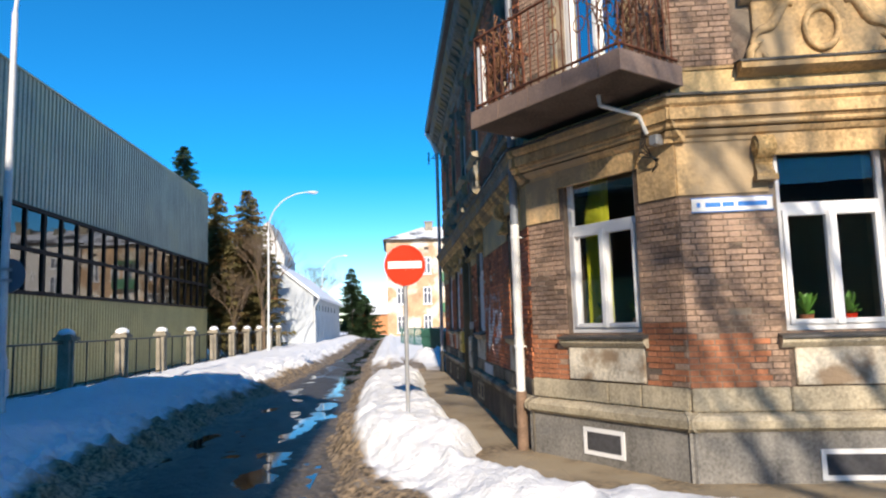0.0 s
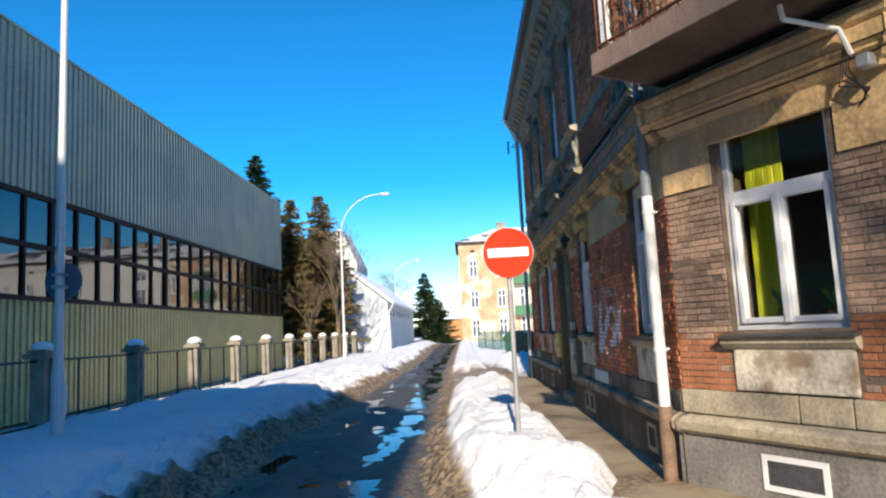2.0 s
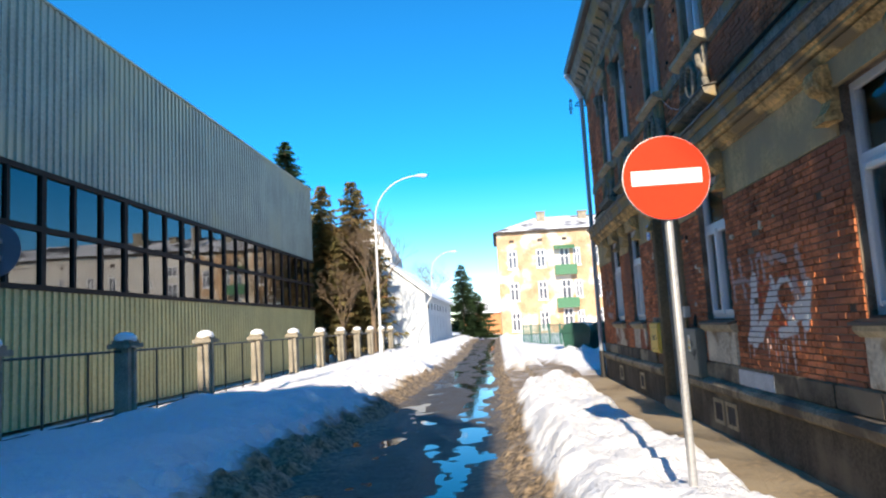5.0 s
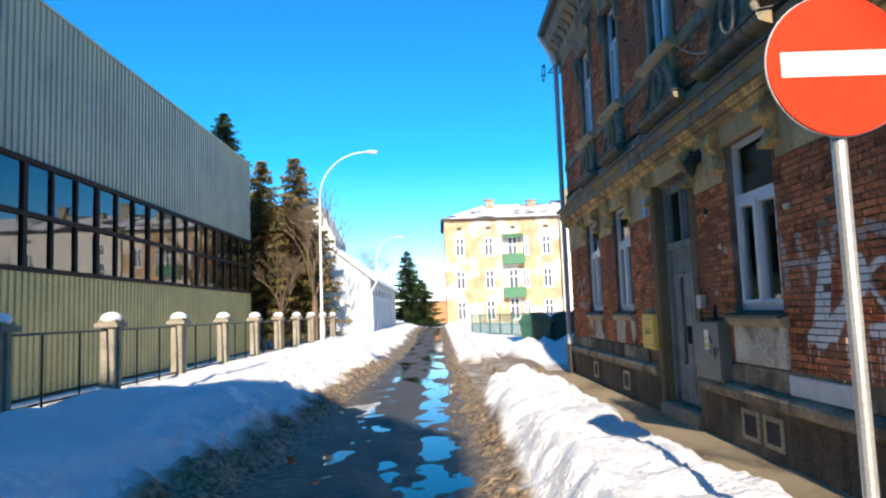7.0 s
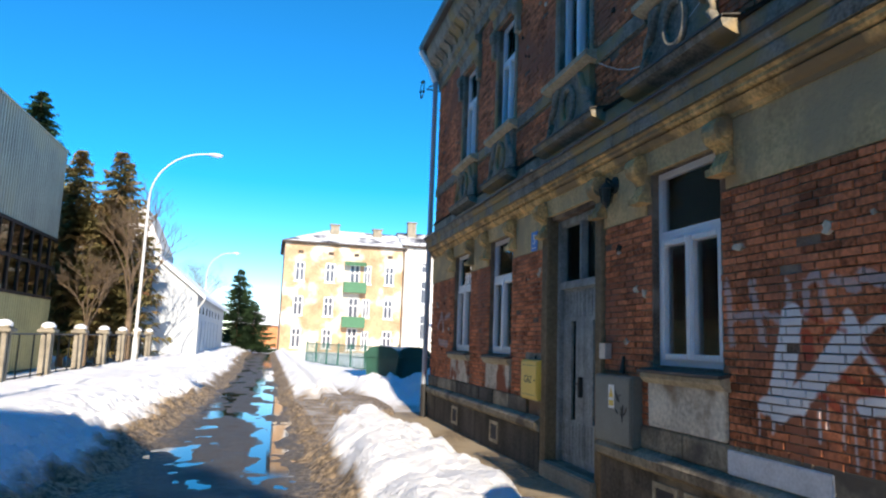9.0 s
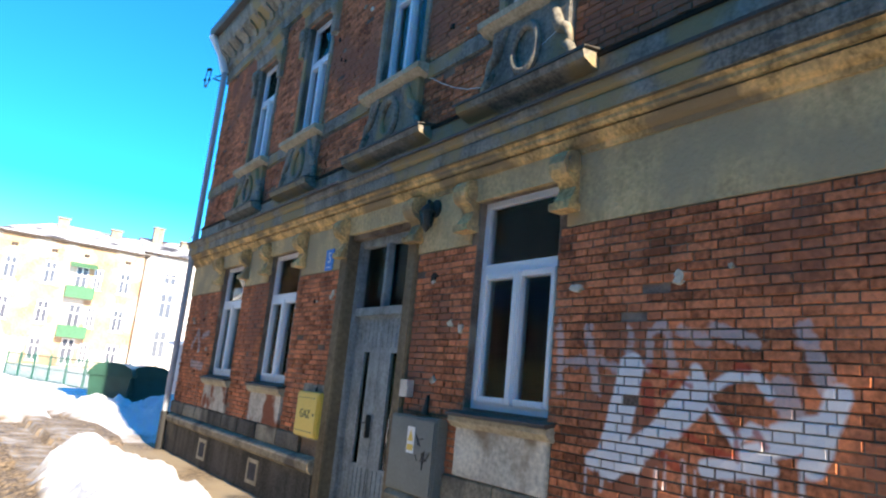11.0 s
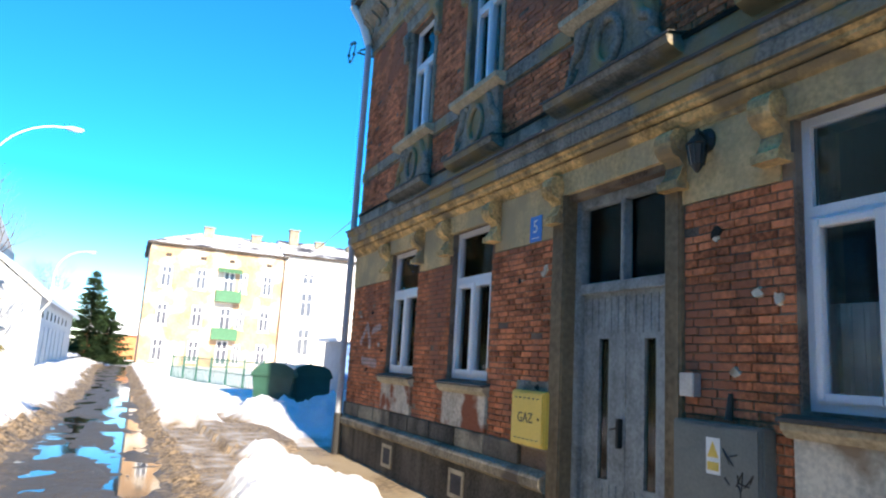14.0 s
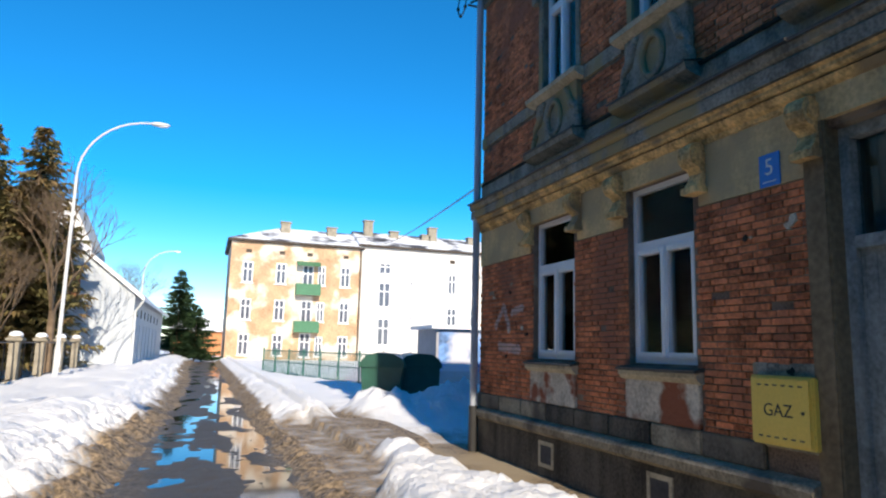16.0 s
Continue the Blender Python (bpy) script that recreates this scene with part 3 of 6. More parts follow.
    bm = bmesh.new(); profile(bm, [(-0.02, 7.75), (0.05, 7.75), (0.06, 7.95), (0.12, 8.0), (0.14, 8.2), (0.36, 8.36), (0.42, 8.55), (0.42, 8.7), (-0.02, 8.7)], u0 - ext0 * 0.2, u1 + ext1 * 0.2)
    part("eaves_cornice", bm, M_STUCCO, tenement, "sooty moulded eaves cornice", m)
    bm = bmesh.new(); profile(bm, [(0.42, 8.66), (0.54, 8.66), (0.58, 8.74), (0.58, 8.8), (0.4, 8.8)], u0 - ext0 * 0.3, u1 + ext1 * 0.3)
    part("gutter", bm, M_DARKMETAL, tenement, "dark half-round eaves gutter", m)
    n = int((u1 - u0) / 0.42)
    for i in range(n):
        u = u0 + (i + 0.5) * (u1 - u0) / n
        bm = bmesh.new(); profile(bm, [(0.1, 8.1), (0.16, 8.1), (0.2, 8.2), (0.33, 8.28), (0.34, 8.36), (0.1, 8.36)], u - 0.07, u + 0.07)
        part("modillion", bm, M_STUCCO, tenement, "", m)


bands(W_ST, 9.06, YEND, 1, 0, [(15.8, 17.57)])
bands(W_CH, 0, LCH, 1, 1)
bands(W_RT, 0, LR, 0, 1)


def frieze(m, u0, u1, material, holes):
    """Plaster band under the string course, cut by the window heads."""
    cuts, at = [], u0
    for a, b in sorted(holes):
        cuts.append((at, a)); at = b
    cuts.append((at, u1))
    for a, b in cuts:
        if b - a > 0.05:
            bm = bmesh.new(); profile(bm, [(-0.02, 3.02), (0.02, 3.02), (0.022, 3.67), (-0.02, 3.67)], a, b)
            part("frieze_panel", bm, material, tenement, "flaking ochre plaster frieze", m)
    for a, b in holes:
        bm = bmesh.new(); profile(bm, [(-0.02, 3.42), (0.05, 3.42), (0.06, 3.67), (-0.02, 3.67)], a, b)
        part("lintel", bm, material, tenement, "", m)


frieze(W_ST, 9.06, YEND, M_FRIEZE, [(a - 0.1, b + 0.1) for a, b in GF] + [(15.82, 17.52)])
frieze(W_CH, 0, LCH, M_PLASTER, [(0.51, 1.8)])
frieze(W_RT, 0, LR, M_PLASTER, [(6.78, 8.06), (LR - 5.3, LR - 3.9)])


def corbel(m, u, z=3.63, material=M_SOOTY):
    """A scrolled console under the string course."""
    bm = bmesh.new()
    pts = [(0.0, z)]
    for i in range(9):
        a = math.pi / 2 - math.pi * i / 8
        pts.append((0.1 + 0.1 * math.cos(a), z - 0.13 + 0.12 * math.sin(a)))
    pts += [(0.06, z - 0.3), (0.09, z - 0.38), (0.12, z - 0.42), (0.12, z - 0.48), (0.0, z - 0.5)]
    profile(bm, pts, u - 0.09, u + 0.09)
    rod(bm, (u - 0.11, 0.1, z - 0.13), (u + 0.11, 0.1, z - 0.13), 0.07, 0.07, 12)
    box(bm, u - 0.11, u + 0.11, 0, 0.15, z - 0.5, z - 0.44)
    return part("console", bm, material, tenement, "scrolled stucco console", m)


def window(m, a, b, lo, hi, set_back=0.16, curtain=None, surround=True, split=0.66, upper=False):
    """White casement window: outer frame, transom light over two casements, panes, sill."""
    f, zt = 0.06, lo + (hi - lo) * split
    d0, d1 = -set_back - 0.07, -set_back
    bm = bmesh.new()
    pierced(bm, a, b, lo, hi, 0.07, [(a + f, b - f, lo + f, zt - 0.045), (a + f, b - f, zt + 0.045, hi - f)])
    bm.transform(Matrix.Translation((0, d1, 0)))
    mid = (a + b) / 2
    s = 0.055
    w = part("window", bm, M_WHITE, tenement, "white plastic casement window with a transom light", m)
    for l, r in ((a + f, mid), (mid, b - f)):
        z0, z1 = lo + f, zt - 0.045
        bm = bmesh.new()
        for q in ((l + 0.002, l + s, z0, z1), (r - s, r - 0.002, z0, z1), (l + s, r - s, z0, z0 + s), (l + s, r - s, z1 - s, z1)):
            box(bm, q[0], q[1], d0 + 0.01, d1 + 0.025, q[2], q[3], 0.006)
        part("casement", bm, M_WHITE, w, "", m)
    bm = bmesh.new(); box(bm, mid - 0.035, mid + 0.035, d1, d1 + 0.04, lo + f, zt - 0.045, 0.006)
    part("meeting_rail", bm, M_WHITE, w, "", m)
    for l, r, z0, z1 in ((a + f, mid, lo + f, zt - 0.045), (mid, b - f, lo + f, zt - 0.045), (a + f, b - f, zt + 0.045, hi - f)):
        bm = bmesh.new(); box(bm, l + 0.01, r - 0.01, d0 + 0.03, d0 + 0.04, z0 + 0.01, z1 - 0.01)
        g = part("pane", bm, M_GLASS, w, "", m)
        g.visible_shadow = False
    if curtain:
        cm, c0, c1, k0, k1 = curtain
        bm = bmesh.new()
        n = 40
        lo_, hi_ = lo + (hi - lo) * k0, lo + (hi - lo) * k1
        ua, ub = a + (b - a) * c0, a + (b - a) * c1
        rows = [[bm.verts.new((ua + (ub - ua) * i / n, -set_back - 0.2 + 0.02 * math.sin(i * 1.9), z)) for i in range(n + 1)] for z in (lo_, hi_)]
        for i in range(n):
            bm.faces.new((rows[0][i], rows[0][i + 1], rows[1][i + 1], rows[1][i]))
        part("curtain", bm, cm, w, "hanging pleated curtain", m)
    bm = bmesh.new()
    profile(bm, [(-set_back, lo - 0.01), (0.13, lo - 0.05), (0.13, lo - 0.075), (-set_back, lo - 0.05)], a - 0.1, b + 0.1)
    part("sill", bm, M_DARKMETAL, w, "dark sheet metal sill", m)
    bm = bmesh.new()
    profile(bm, [(0, lo - 0.055), (0.1, lo - 0.08), (0.1, lo - 0.12), (0.05, lo - 0.17), (0, lo - 0.18)], a - 0.09, b + 0.09)
    part("stone_sill", bm, M_LEDGE, w, "worn stone sill moulding", m)
    if surround:
        for l, r in ((a - 0.1, a), (b, b + 0.1)):
            bm = bmesh.new(); box(bm, l, r, -0.01, 0.03, lo, hi, 0.004)
            part("jamb", bm, M_PLASTER if not upper else M_STUCCO, w, "", m)
    return w


def apron(m, a, b, lo, hi, material, label):
    bm = bmesh.new(); box(bm, a, b, -0.01, 0.035, lo, hi, 0.008)
    part("apron_panel", bm, material, tenement, label, m)


CUR = [(M_CURTAIN, 0.0, 0.45, 0.0, 1.0), (M_CURTAIN, 0.02, 0.98, 0.0, 0.36), (M_CURTAIN, 0.05, 0.95, 0.0, 0.3), (M_CURTAIN, 0.05, 0.4, 0.0, 1.0)]
for (a, b), c in zip(GF, CUR):
    window(W_ST, a, b, 1.52, 3.42, curtain=c, surround=False, set_back=0.07)
    apron(W_ST, a - 0.05, b + 0.05, 0.94, 1.36, M_PLASTER_W if a < 15 else M_PLASTER_R, "peeling pale plaster under the window")
    corbel(W_ST, a - 0.12), corbel(W_ST, b + 0.12)
corbel(W_ST, DOOR[0] - 0.12), corbel(W_ST, DOOR[1] + 0.12)


def ornament(m, a, b, scale=1.0, stone=M_STUCCO):
    """Stucco panel below an upper window: slab, oval wreath, leafy scrolls, ledge below and above."""
    mid, w = (a + b) / 2, (b - a)
    bm = bmesh.new(); box(bm, a, b, -0.01, 0.07, 4.42, 5.16, 0.01)
    slab = part("stucco_panel", bm, stone, tenement, "grey stucco panel with an oval wreath and scrolls", m)
    bm = bmesh.new(); ring(bm, (mid, 0.09, 4.78), 0.2, 0.04, 24, 6, 0.85, 1.15)
    part("wreath", bm, stone, slab, "", m, True)
    for sgn in (-1, 1):
        pts, rad = [], []
        for k in range(10):
            t = k / 9
            pts.append((mid + sgn * (0.27 + (w * 0.5 - 0.24) * t), 0.075, 5.06 - 0.42 * t ** 1.4 + 0.05 * math.sin(9 * t))); rad.append(0.03 + 0.03 * math.sin(math.pi * t))
        for k in range(16):
            t = k / 15
            a1, rr = math.pi / 2 - 5.8 * t, 0.15 * (1 - 0.8 * t)
            pts.append((mid + sgn * (w * 0.5 - 0.02 + rr * math.cos(a1) - 0.04), 0.075, 4.56 - 0.07 + rr * math.sin(a1))); rad.append(0.05 * (1 - 0.5 * t))
        bm = bmesh.new(); sweep(bm, pts, rad, 7)
        part("scroll", bm, stone, slab, "", m, True)
    bm = bmesh.new(); profile(bm, [(0, 4.28), (0.1, 4.3), (0.2, 4.34), (0.22, 4.4), (0.2, 4.42), (0, 4.45)], a - 0.2 * scale, b + 0.2 * scale)
    part("panel_ledge", bm, stone, slab, "", m)
    bm = bmesh.new(); profile(bm, [(0, 5.12), (0.1, 5.14), (0.18, 5.18), (0.19, 5.24), (0, 5.27)], a - 0.12, b + 0.12)
    part("panel_cap", bm, M_LEDGE, slab, "", m)
    bm = bmesh.new(); profile(bm, [(0, 4.452), (0.215, 4.424), (0.235, 4.4), (0.24, 4.424), (0, 4.475)], a - 0.22 * scale, b + 0.22 * scale)
    part("ledge_flashing", bm, M_DARKMETAL, slab, "dark sheet metal cover", m)


for a, b in UF:
    window(W_ST, a, b, 5.28, 7.25, upper=True, set_back=0.08)
    ornament(W_ST, a - 0.1, b + 0.1, 1.6 if a in (13.85, 16.2) else 0.6)
    bm = bmesh.new(); profile(bm, [(0, 7.28), (0.06, 7.3), (0.08, 7.5), (0.16, 7.56), (0.17, 7.64), (0, 7.68)], a - 0.2, b + 0.2)
    part("window_hood", bm, M_STUCCO, tenement, "stucco hood over an upper window", W_ST)
    for u in (a - 0.15, b + 0.15):
        bm = bmesh.new(); box(bm, u - 0.07, u + 0.07, 0, 0.09, 6.75, 7.3, 0.01); ball(bm, (u, 0.09, 7.15), 0.09, 1, 0.7, 1.3, 8)
        part("hood_bracket", bm, M_STUCCO, tenement, "", W_ST)
ends = [9.06] + [v for a, b in UF for v in (a - 0.2, b + 0.2)] + [YEND]
for a, b in zip(ends[::2], ends[1::2]):
    bm = bmesh.new(); box(bm, a, b, -0.01, 0.035, 5.08, 5.27, 0.005)
    part("sill_band", bm, M_STUCCO, tenement, "grey stucco band at sill height", W_ST)

u = 9.07
while u < YEND - 0.1:
    e = min(u + 0.75, YEND)
    if not (e > 15.8 and u < 17.57):
        bm = bmesh.new(); box(bm, u + 0.004, e - 0.004, -0.01, 0.03 + random.uniform(0, 0.02), 0.71, 0.93, 0.012)
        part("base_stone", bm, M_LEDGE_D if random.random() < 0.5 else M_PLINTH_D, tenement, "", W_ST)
    u = e

# chamfer and side street windows
window(W_CH, *ch_holes[0], curtain=(M_GREEN_C, 0.55, 0.9, 0.0, 1.0), surround=False, set_back=0.07)
window(W_CH, *ch_holes[1], upper=True)
window(W_RT, *rt_holes[0], set_back=0.06, surround=False)
window(W_RT, *rt_holes[1], upper=True)
window(W_RT, *rt_holes[3], surround=False)
window(W_RT, *rt_holes[4], upper=True)
apron(W_CH, ch_holes[0][0] - 0.03, ch_holes[0][1] + 0.0, 0.98, 1.38, M_PLASTER_W, "cracked pale plaster under the window")
apron(W_RT, rt_holes[0][0], rt_holes[0][1] - 0.05, 0.98, 1.38, M_PLASTER_W, "cracked pale plaster under the window")
for a, b in ((0.0, 0.62), (0.62, 1.1), (1.1, LCH)):
    bm = bmesh.new(); box(bm, a + 0.004, b - 0.004, -0.01, 0.04, 0.72, 0.96, 0.012)
    part("base_stone", bm, M_LEDGE, tenement, "", W_CH)
for i in range(6):
    bm = bmesh.new(); box(bm, LR - 1.0 - i * 1.2 + 0.004, LR - (0.0 if i == 0 else i * 1.2 - 0.2) - 0.004, -0.01, 0.04, 0.72, 0.96, 0.012)
    part("base_stone", bm, M_LEDGE, tenement, "", W_RT)
for u in (8.1, 6.74):
    corbel(W_RT, u)
# Sunlit gold is put into the colour: ochre plaster for grey stucco.
ornament(W_RT, 6.7, 8.1, 1.0, M_PLASTER)

# cellar windows
for m, hs in ((W_ST, cellar), (W_CH, ch_holes[2:]), (W_RT, rt_holes[2:3])):
    for a, b, lo, hi in hs:
        bm = bmesh.new()
        for q in ((a, a + 0.05, lo, hi), (b - 0.05, b, lo, hi), (a + 0.05, b - 0.05, lo, lo + 0.05), (a + 0.05, b - 0.05, hi - 0.05, hi)):
            box(bm, q[0], q[1], -0.08, 0.075, q[2], q[3])
        w = part("cellar_window", bm, M_WHITE if m is not W_ST else M_LEDGE, tenement, "small cellar window in the plinth", m)
        bm = bmesh.new(); box(bm, a + 0.03, b - 0.03, -0.05, 0.067, lo + 0.03, hi - 0.03)
        part("pane", bm, M_ROOFD, w, "dark dusty glass", m)

# the door
a, b, lo, hi = DOOR
bm = bmesh.new()
profile(bm, [(-0.23, lo), (-0.1, lo), (-0.1, hi), (-0.23, hi)], a, a + 0.09)
door = part("door", bm, M_DOOR, tenement, "weathered grey double door with a glazed transom", W_ST)
for nm, q in (("frame_post", (b - 0.09, b, lo, hi)), ("frame_head", (a + 0.09, b - 0.09, hi - 0.09, hi)), ("transom", (a + 0.09, b - 0.09, 2.42, 2.52)), ("transom_bar", ((a + b) / 2 - 0.025, (a + b) / 2 + 0.025, 2.52, hi - 0.09))):
    bm = bmesh.new(); box(bm, q[0], q[1], -0.23, -0.1, q[2], q[3], 0.008)
    part(nm, bm, M_DOOR, door, "", W_ST)
mid = (a + b) / 2
for l, r in ((a + 0.09, mid - 0.004), (mid + 0.004, b - 0.09)):
    bm = bmesh.new()
    c0, c1 = (l + r) / 2 - 0.07, (l + r) / 2 + 0.07
    for q in ((l, c0, lo, 2.42), (c1, r, lo, 2.42), (c0, c1, lo, 0.75), (c0, c1, 2.0, 2.42)):
        box(bm, q[0], q[1], -0.21, -0.16, q[2], q[3])
    for k in range(7):
        u = l + 0.02 + k * (r - l - 0.04) / 6
        box(bm, u - 0.012, u + 0.012, -0.17, -0.152, 2.05, 2.38)
        box(bm, u - 0.012, u + 0.012, -0.17, -0.152, 0.3, 0.72)
    lf = part("door_leaf", bm, M_DOOR, door, "peeling grey boarded leaf with a narrow light", W_ST)
bm = bmesh.new(); box(bm, a + 0.1, b - 0.1, -0.19, -0.185, 0.7, 3.3)
part("pane", bm, M_GLASS, door, "", W_ST).visible_shadow = False
bm = bmesh.new(); box(bm, mid + 0.03, mid + 0.06, -0.16, -0.1, 1.05, 1.3, 0.006); rod(bm, (mid + 0.045, -0.1, 1.22), (mid + 0.13, -0.1, 1.2), 0.01)
part("door_handle", bm, M_BLACK, door, "black iron handle", W_ST)
for l, r in ((a - 0.16, a + 0.012), (b - 0.012, b + 0.2)):
    bm = bmesh.new(); box(bm, l, r, -0.21, 0.05, -0.05, 3.66, 0.015)
    part("door_jamb", bm, M_JAMB, door, "stained stucco door jamb", W_ST)
bm = bmesh.new(); box(bm, a - 0.05, b + 0.05, -0.4, 0.12, -0.05, 0.19, 0.02)
part("door_step", bm, M_CONC, door, "worn stone step", W_ST)

# balcony on the chamfer
U0, U1 = -0.14, 2.28
# Slab underside coloured darker than its concrete core to stand for shade.
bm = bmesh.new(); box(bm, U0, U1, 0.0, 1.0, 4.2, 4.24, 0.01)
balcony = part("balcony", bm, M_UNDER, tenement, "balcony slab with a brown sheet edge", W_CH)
bm = bmesh.new()
M_BALC = mat("brown_sheet_edging", (0.24, 0.165, 0.13), 0.6, 0.2, 5, 40, 0.1, streak=0.4)
n = 9
for i in range(n):
    box(bm, U0 + (U1 - U0) * i / n + 0.003, U0 + (U1 - U0) * (i + 1) / n - 0.003, 1.0, 1.02 + 0.004 * (i % 2), 4.2, 4.42)
box(bm, U0 - 0.02, U0, 0, 1.02, 4.2, 4.42); box(bm, U1, U1 + 0.02, 0, 1.02, 4.2, 4.42)
part("slab_edging", bm, M_BALC, balcony, "brown sheet metal edging", W_CH)
bm = bmesh.new(); box(bm, U0, U1, 0, 1.0, 4.25, 4.41)
part("slab_core", bm, M_CONC, balcony, "", W_CH)
for z in (4.5, 5.4):
    bm = bmesh.new()
    tube(bm, [(U0 + 0.03, 0.02, z), (U0 + 0.03, 0.96, z), (U1 - 0.03, 0.96, z), (U1 - 0.03, 0.02, z)], 0.018, 6)
    part("rail", bm, M_RUST, balcony, "rusty iron rail", W_CH)
for i in range(19):
    u = U0 + 0.03 + (U1 - U0 - 0.06) * i / 18
    bm = bmesh.new(); rod(bm, (u, 0.96, 4.42), (u, 0.96, 5.42), 0.009, None, 5)
    if i % 3 == 1:
        ring(bm, (u, 0.96, 4.9), 0.085, 0.008, 12, 4); ring(bm, (u, 0.96, 5.2), 0.06, 0.008, 12, 4)
    part("baluster", bm, M_RUST, balcony, "", W_CH)
for i in range(8):
    for u in (U0 + 0.03, U1 - 0.03):
        bm = bmesh.new(); rod(bm, (u, 0.1 + i * 0.11, 4.42), (u, 0.1 + i * 0.11, 5.42), 0.009, None, 5)
        part("baluster", bm, M_RUST, balcony, "", W_CH)
bm = bmesh.new(); box(bm, U1 - 0.16, U1 - 0.05, 0.86, 0.94, 4.42, 5.3, 0.01)
part("post", bm, M_WHITE, balcony, "white board at the railing", W_CH)

# dry climbing stems tangled in the railing
def dry_vine(u0, u1, d0, d1, z0, z1, n, seed):
    rng = random.Random(seed)
    bm = bmesh.new()
    for k in range(n):
        p = Vector((rng.uniform(u0, u1), rng.uniform(d0, d1), rng.uniform(z0, z0 + 0.5)))
        pts = [p]
        for j in range(6):
            p = Vector((min(u1, max(u0, p.x + rng.uniform(-0.12, 0.12))), min(d1, max(d0, p.y + rng.uniform(-0.06, 0.06))), min(z1, p.z + rng.uniform(-0.02, 0.2))))
            pts.append(p)
        for q0, q1 in zip(pts, pts[1:]):
            if (q1 - q0).length > 0.01:
                rod(bm, q0, q1, rng.uniform(0.005, 0.011), None, 3)
    v = part("dry_vine", bm, M_VINE, balcony, "tangled brown dry climbing stems", W_CH)
    tagged(v, "tangled brown dry climbing stems", kind="stuff")


M_VINE = mat("dry_brown_stems", (0.2, 0.1, 0.055), 0.9, 0.5, 8, 50, 0.2)
dry_vine(1.5, 2.2, 0.8, 0.94, 4.42, 5.6, 60, 31)
dry_vine(U0 + 0.05, 0.4, 0.1, 0.9, 4.42, 5.9, 50, 32)

# rain pipes
def rain_pipe(m, u, d, z0, z1, material, foot, label):
    bm = bmesh.new(); rod(bm, (u, d, z0 + 0.7), (u, d, z1), 0.06, None, 14)
    for z in (z0 + 1.3, z0 + 2.8):
        rod(bm, (u, d, z), (u, d, z + 0.04), 0.07, None, 14); rod(bm, (u, d - 0.1, z + 0.02), (u, d, z + 0.02), 0.012, None, 5)
    p = part("rain_pipe", bm, material, tenement, label, m, False)
    bm = bmesh.new(); rod(bm, (u, d, z0 - 0.1), (u, d, z0 + 0.72), 0.075, None, 14)
    part("pipe_shoe", bm, foot, p, "rusty cast iron standpipe", m)
    return p


rain_pipe(W_ST, 9.2, 0.17, 0.05, 3.05, M_PIPE, M_FOOT, "pale grey rain pipe at the corner")
# Upper pipe is pale too; its shade is put into the colour.
M_PIPED = mat("pale_pipe_shade_coloured", (0.17, 0.19, 0.22), 0.45, 0.2, 4, 40, 0.05)
bm = bmesh.new(); rod(bm, (9.2, 0.17, 3.05), (9.2, 0.17, 4.3), 0.058, None, 14); tube(bm, [(9.2, 0.17, 4.3), (9.28, 0.3, 4.5), (9.35, 0.1, 5.2), (9.35, 0.1, 8.4)], 0.05, 10)
part("upper_rain_pipe", bm, M_PIPED, tenement, "pale upper rain pipe with shade in its blue-grey colour", W_ST)
M_PIPEB = mat("pale_blue_grey_pipe", (0.32, 0.35, 0.4), 0.4, 0.15, 4, 40, 0.05)
p = rain_pipe(W_ST, YEND - 0.12, 0.16, 0.0, 7.9, M_PIPEB, M_BLACK, "blue-grey rain pipe at the far corner")
bm = bmesh.new(); tube(bm, [(YEND - 0.12, 0.16, 7.9), (YEND - 0.1, 0.3, 8.3), (YEND - 0.05, 0.52, 8.66)], 0.085, 12)
part("swan_neck", bm, M_PIPE, p, "shiny pale swan neck", W_ST)
bm = bmesh.new(); ring(bm, (YEND + 0.05, 0.45, 7.75), 0.2, 0.012, 18, 5); rod(bm, (YEND - 0.05, 0, 7.7), (YEND + 0.02, 0.35, 7.75), 0.02); rod(bm, (YEND - 0.05, 0, 7.95), (YEND + 0.02, 0.3, 7.8), 0.02)
for q in range(5):
    ball(bm, (YEND + 0.05 + 0.2 * math.cos(q * 1.26), 0.45, 7.75 + 0.2 * math.sin(q * 1.26)), 0.035, 1, 1, 1, 6)
part("wire_bracket", bm, M_BLACK, tenement, "black iron wire bracket with insulators", W_ST)

# ---- the hall across the road ----
hall = thing("industrial_hall", "long corrugated-sheet hall with a continuous window band", "hall", (-20, 22, 0))
H_IN = Matrix.Translation((20, -22, 0))
HX, H0, H1, HT = -12.3, -6.0, 45.8, 10.55
B0, B1 = 3.12, 6.02


def corrugated(name, y0, y1, z0, z1, material, label, pitch=0.28, depth=0.05):
    bm = bmesh.new()
    ys, y = [], y0
    while y < y1:
        ys += [(y, 0), (y + pitch * 0.42, 0), (y + pitch * 0.5, depth), (y + pitch * 0.92, depth)]
        y += pitch
    lo = [bm.verts.new((HX + d, yy, z0)) for yy, d in ys]
    hi = [bm.verts.new((HX + d, yy, z1)) for yy, d in ys]
    for i in range(len(ys) - 1):
        bm.faces.new((lo[i], lo[i + 1], hi[i + 1], hi[i]))
    return part(name, bm, material, hall, label, H_IN)


corrugated("lower_cladding", H0, H1, -0.2, B0 - 0.03, M_YEL_CLAD, "cream corrugated sheet cladding")
corrugated("upper_cladding", H0, H1, B1 + 0.03, HT, M_GREY_CLAD, "grey streaked corrugated sheet cladding")
bm = bmesh.new()
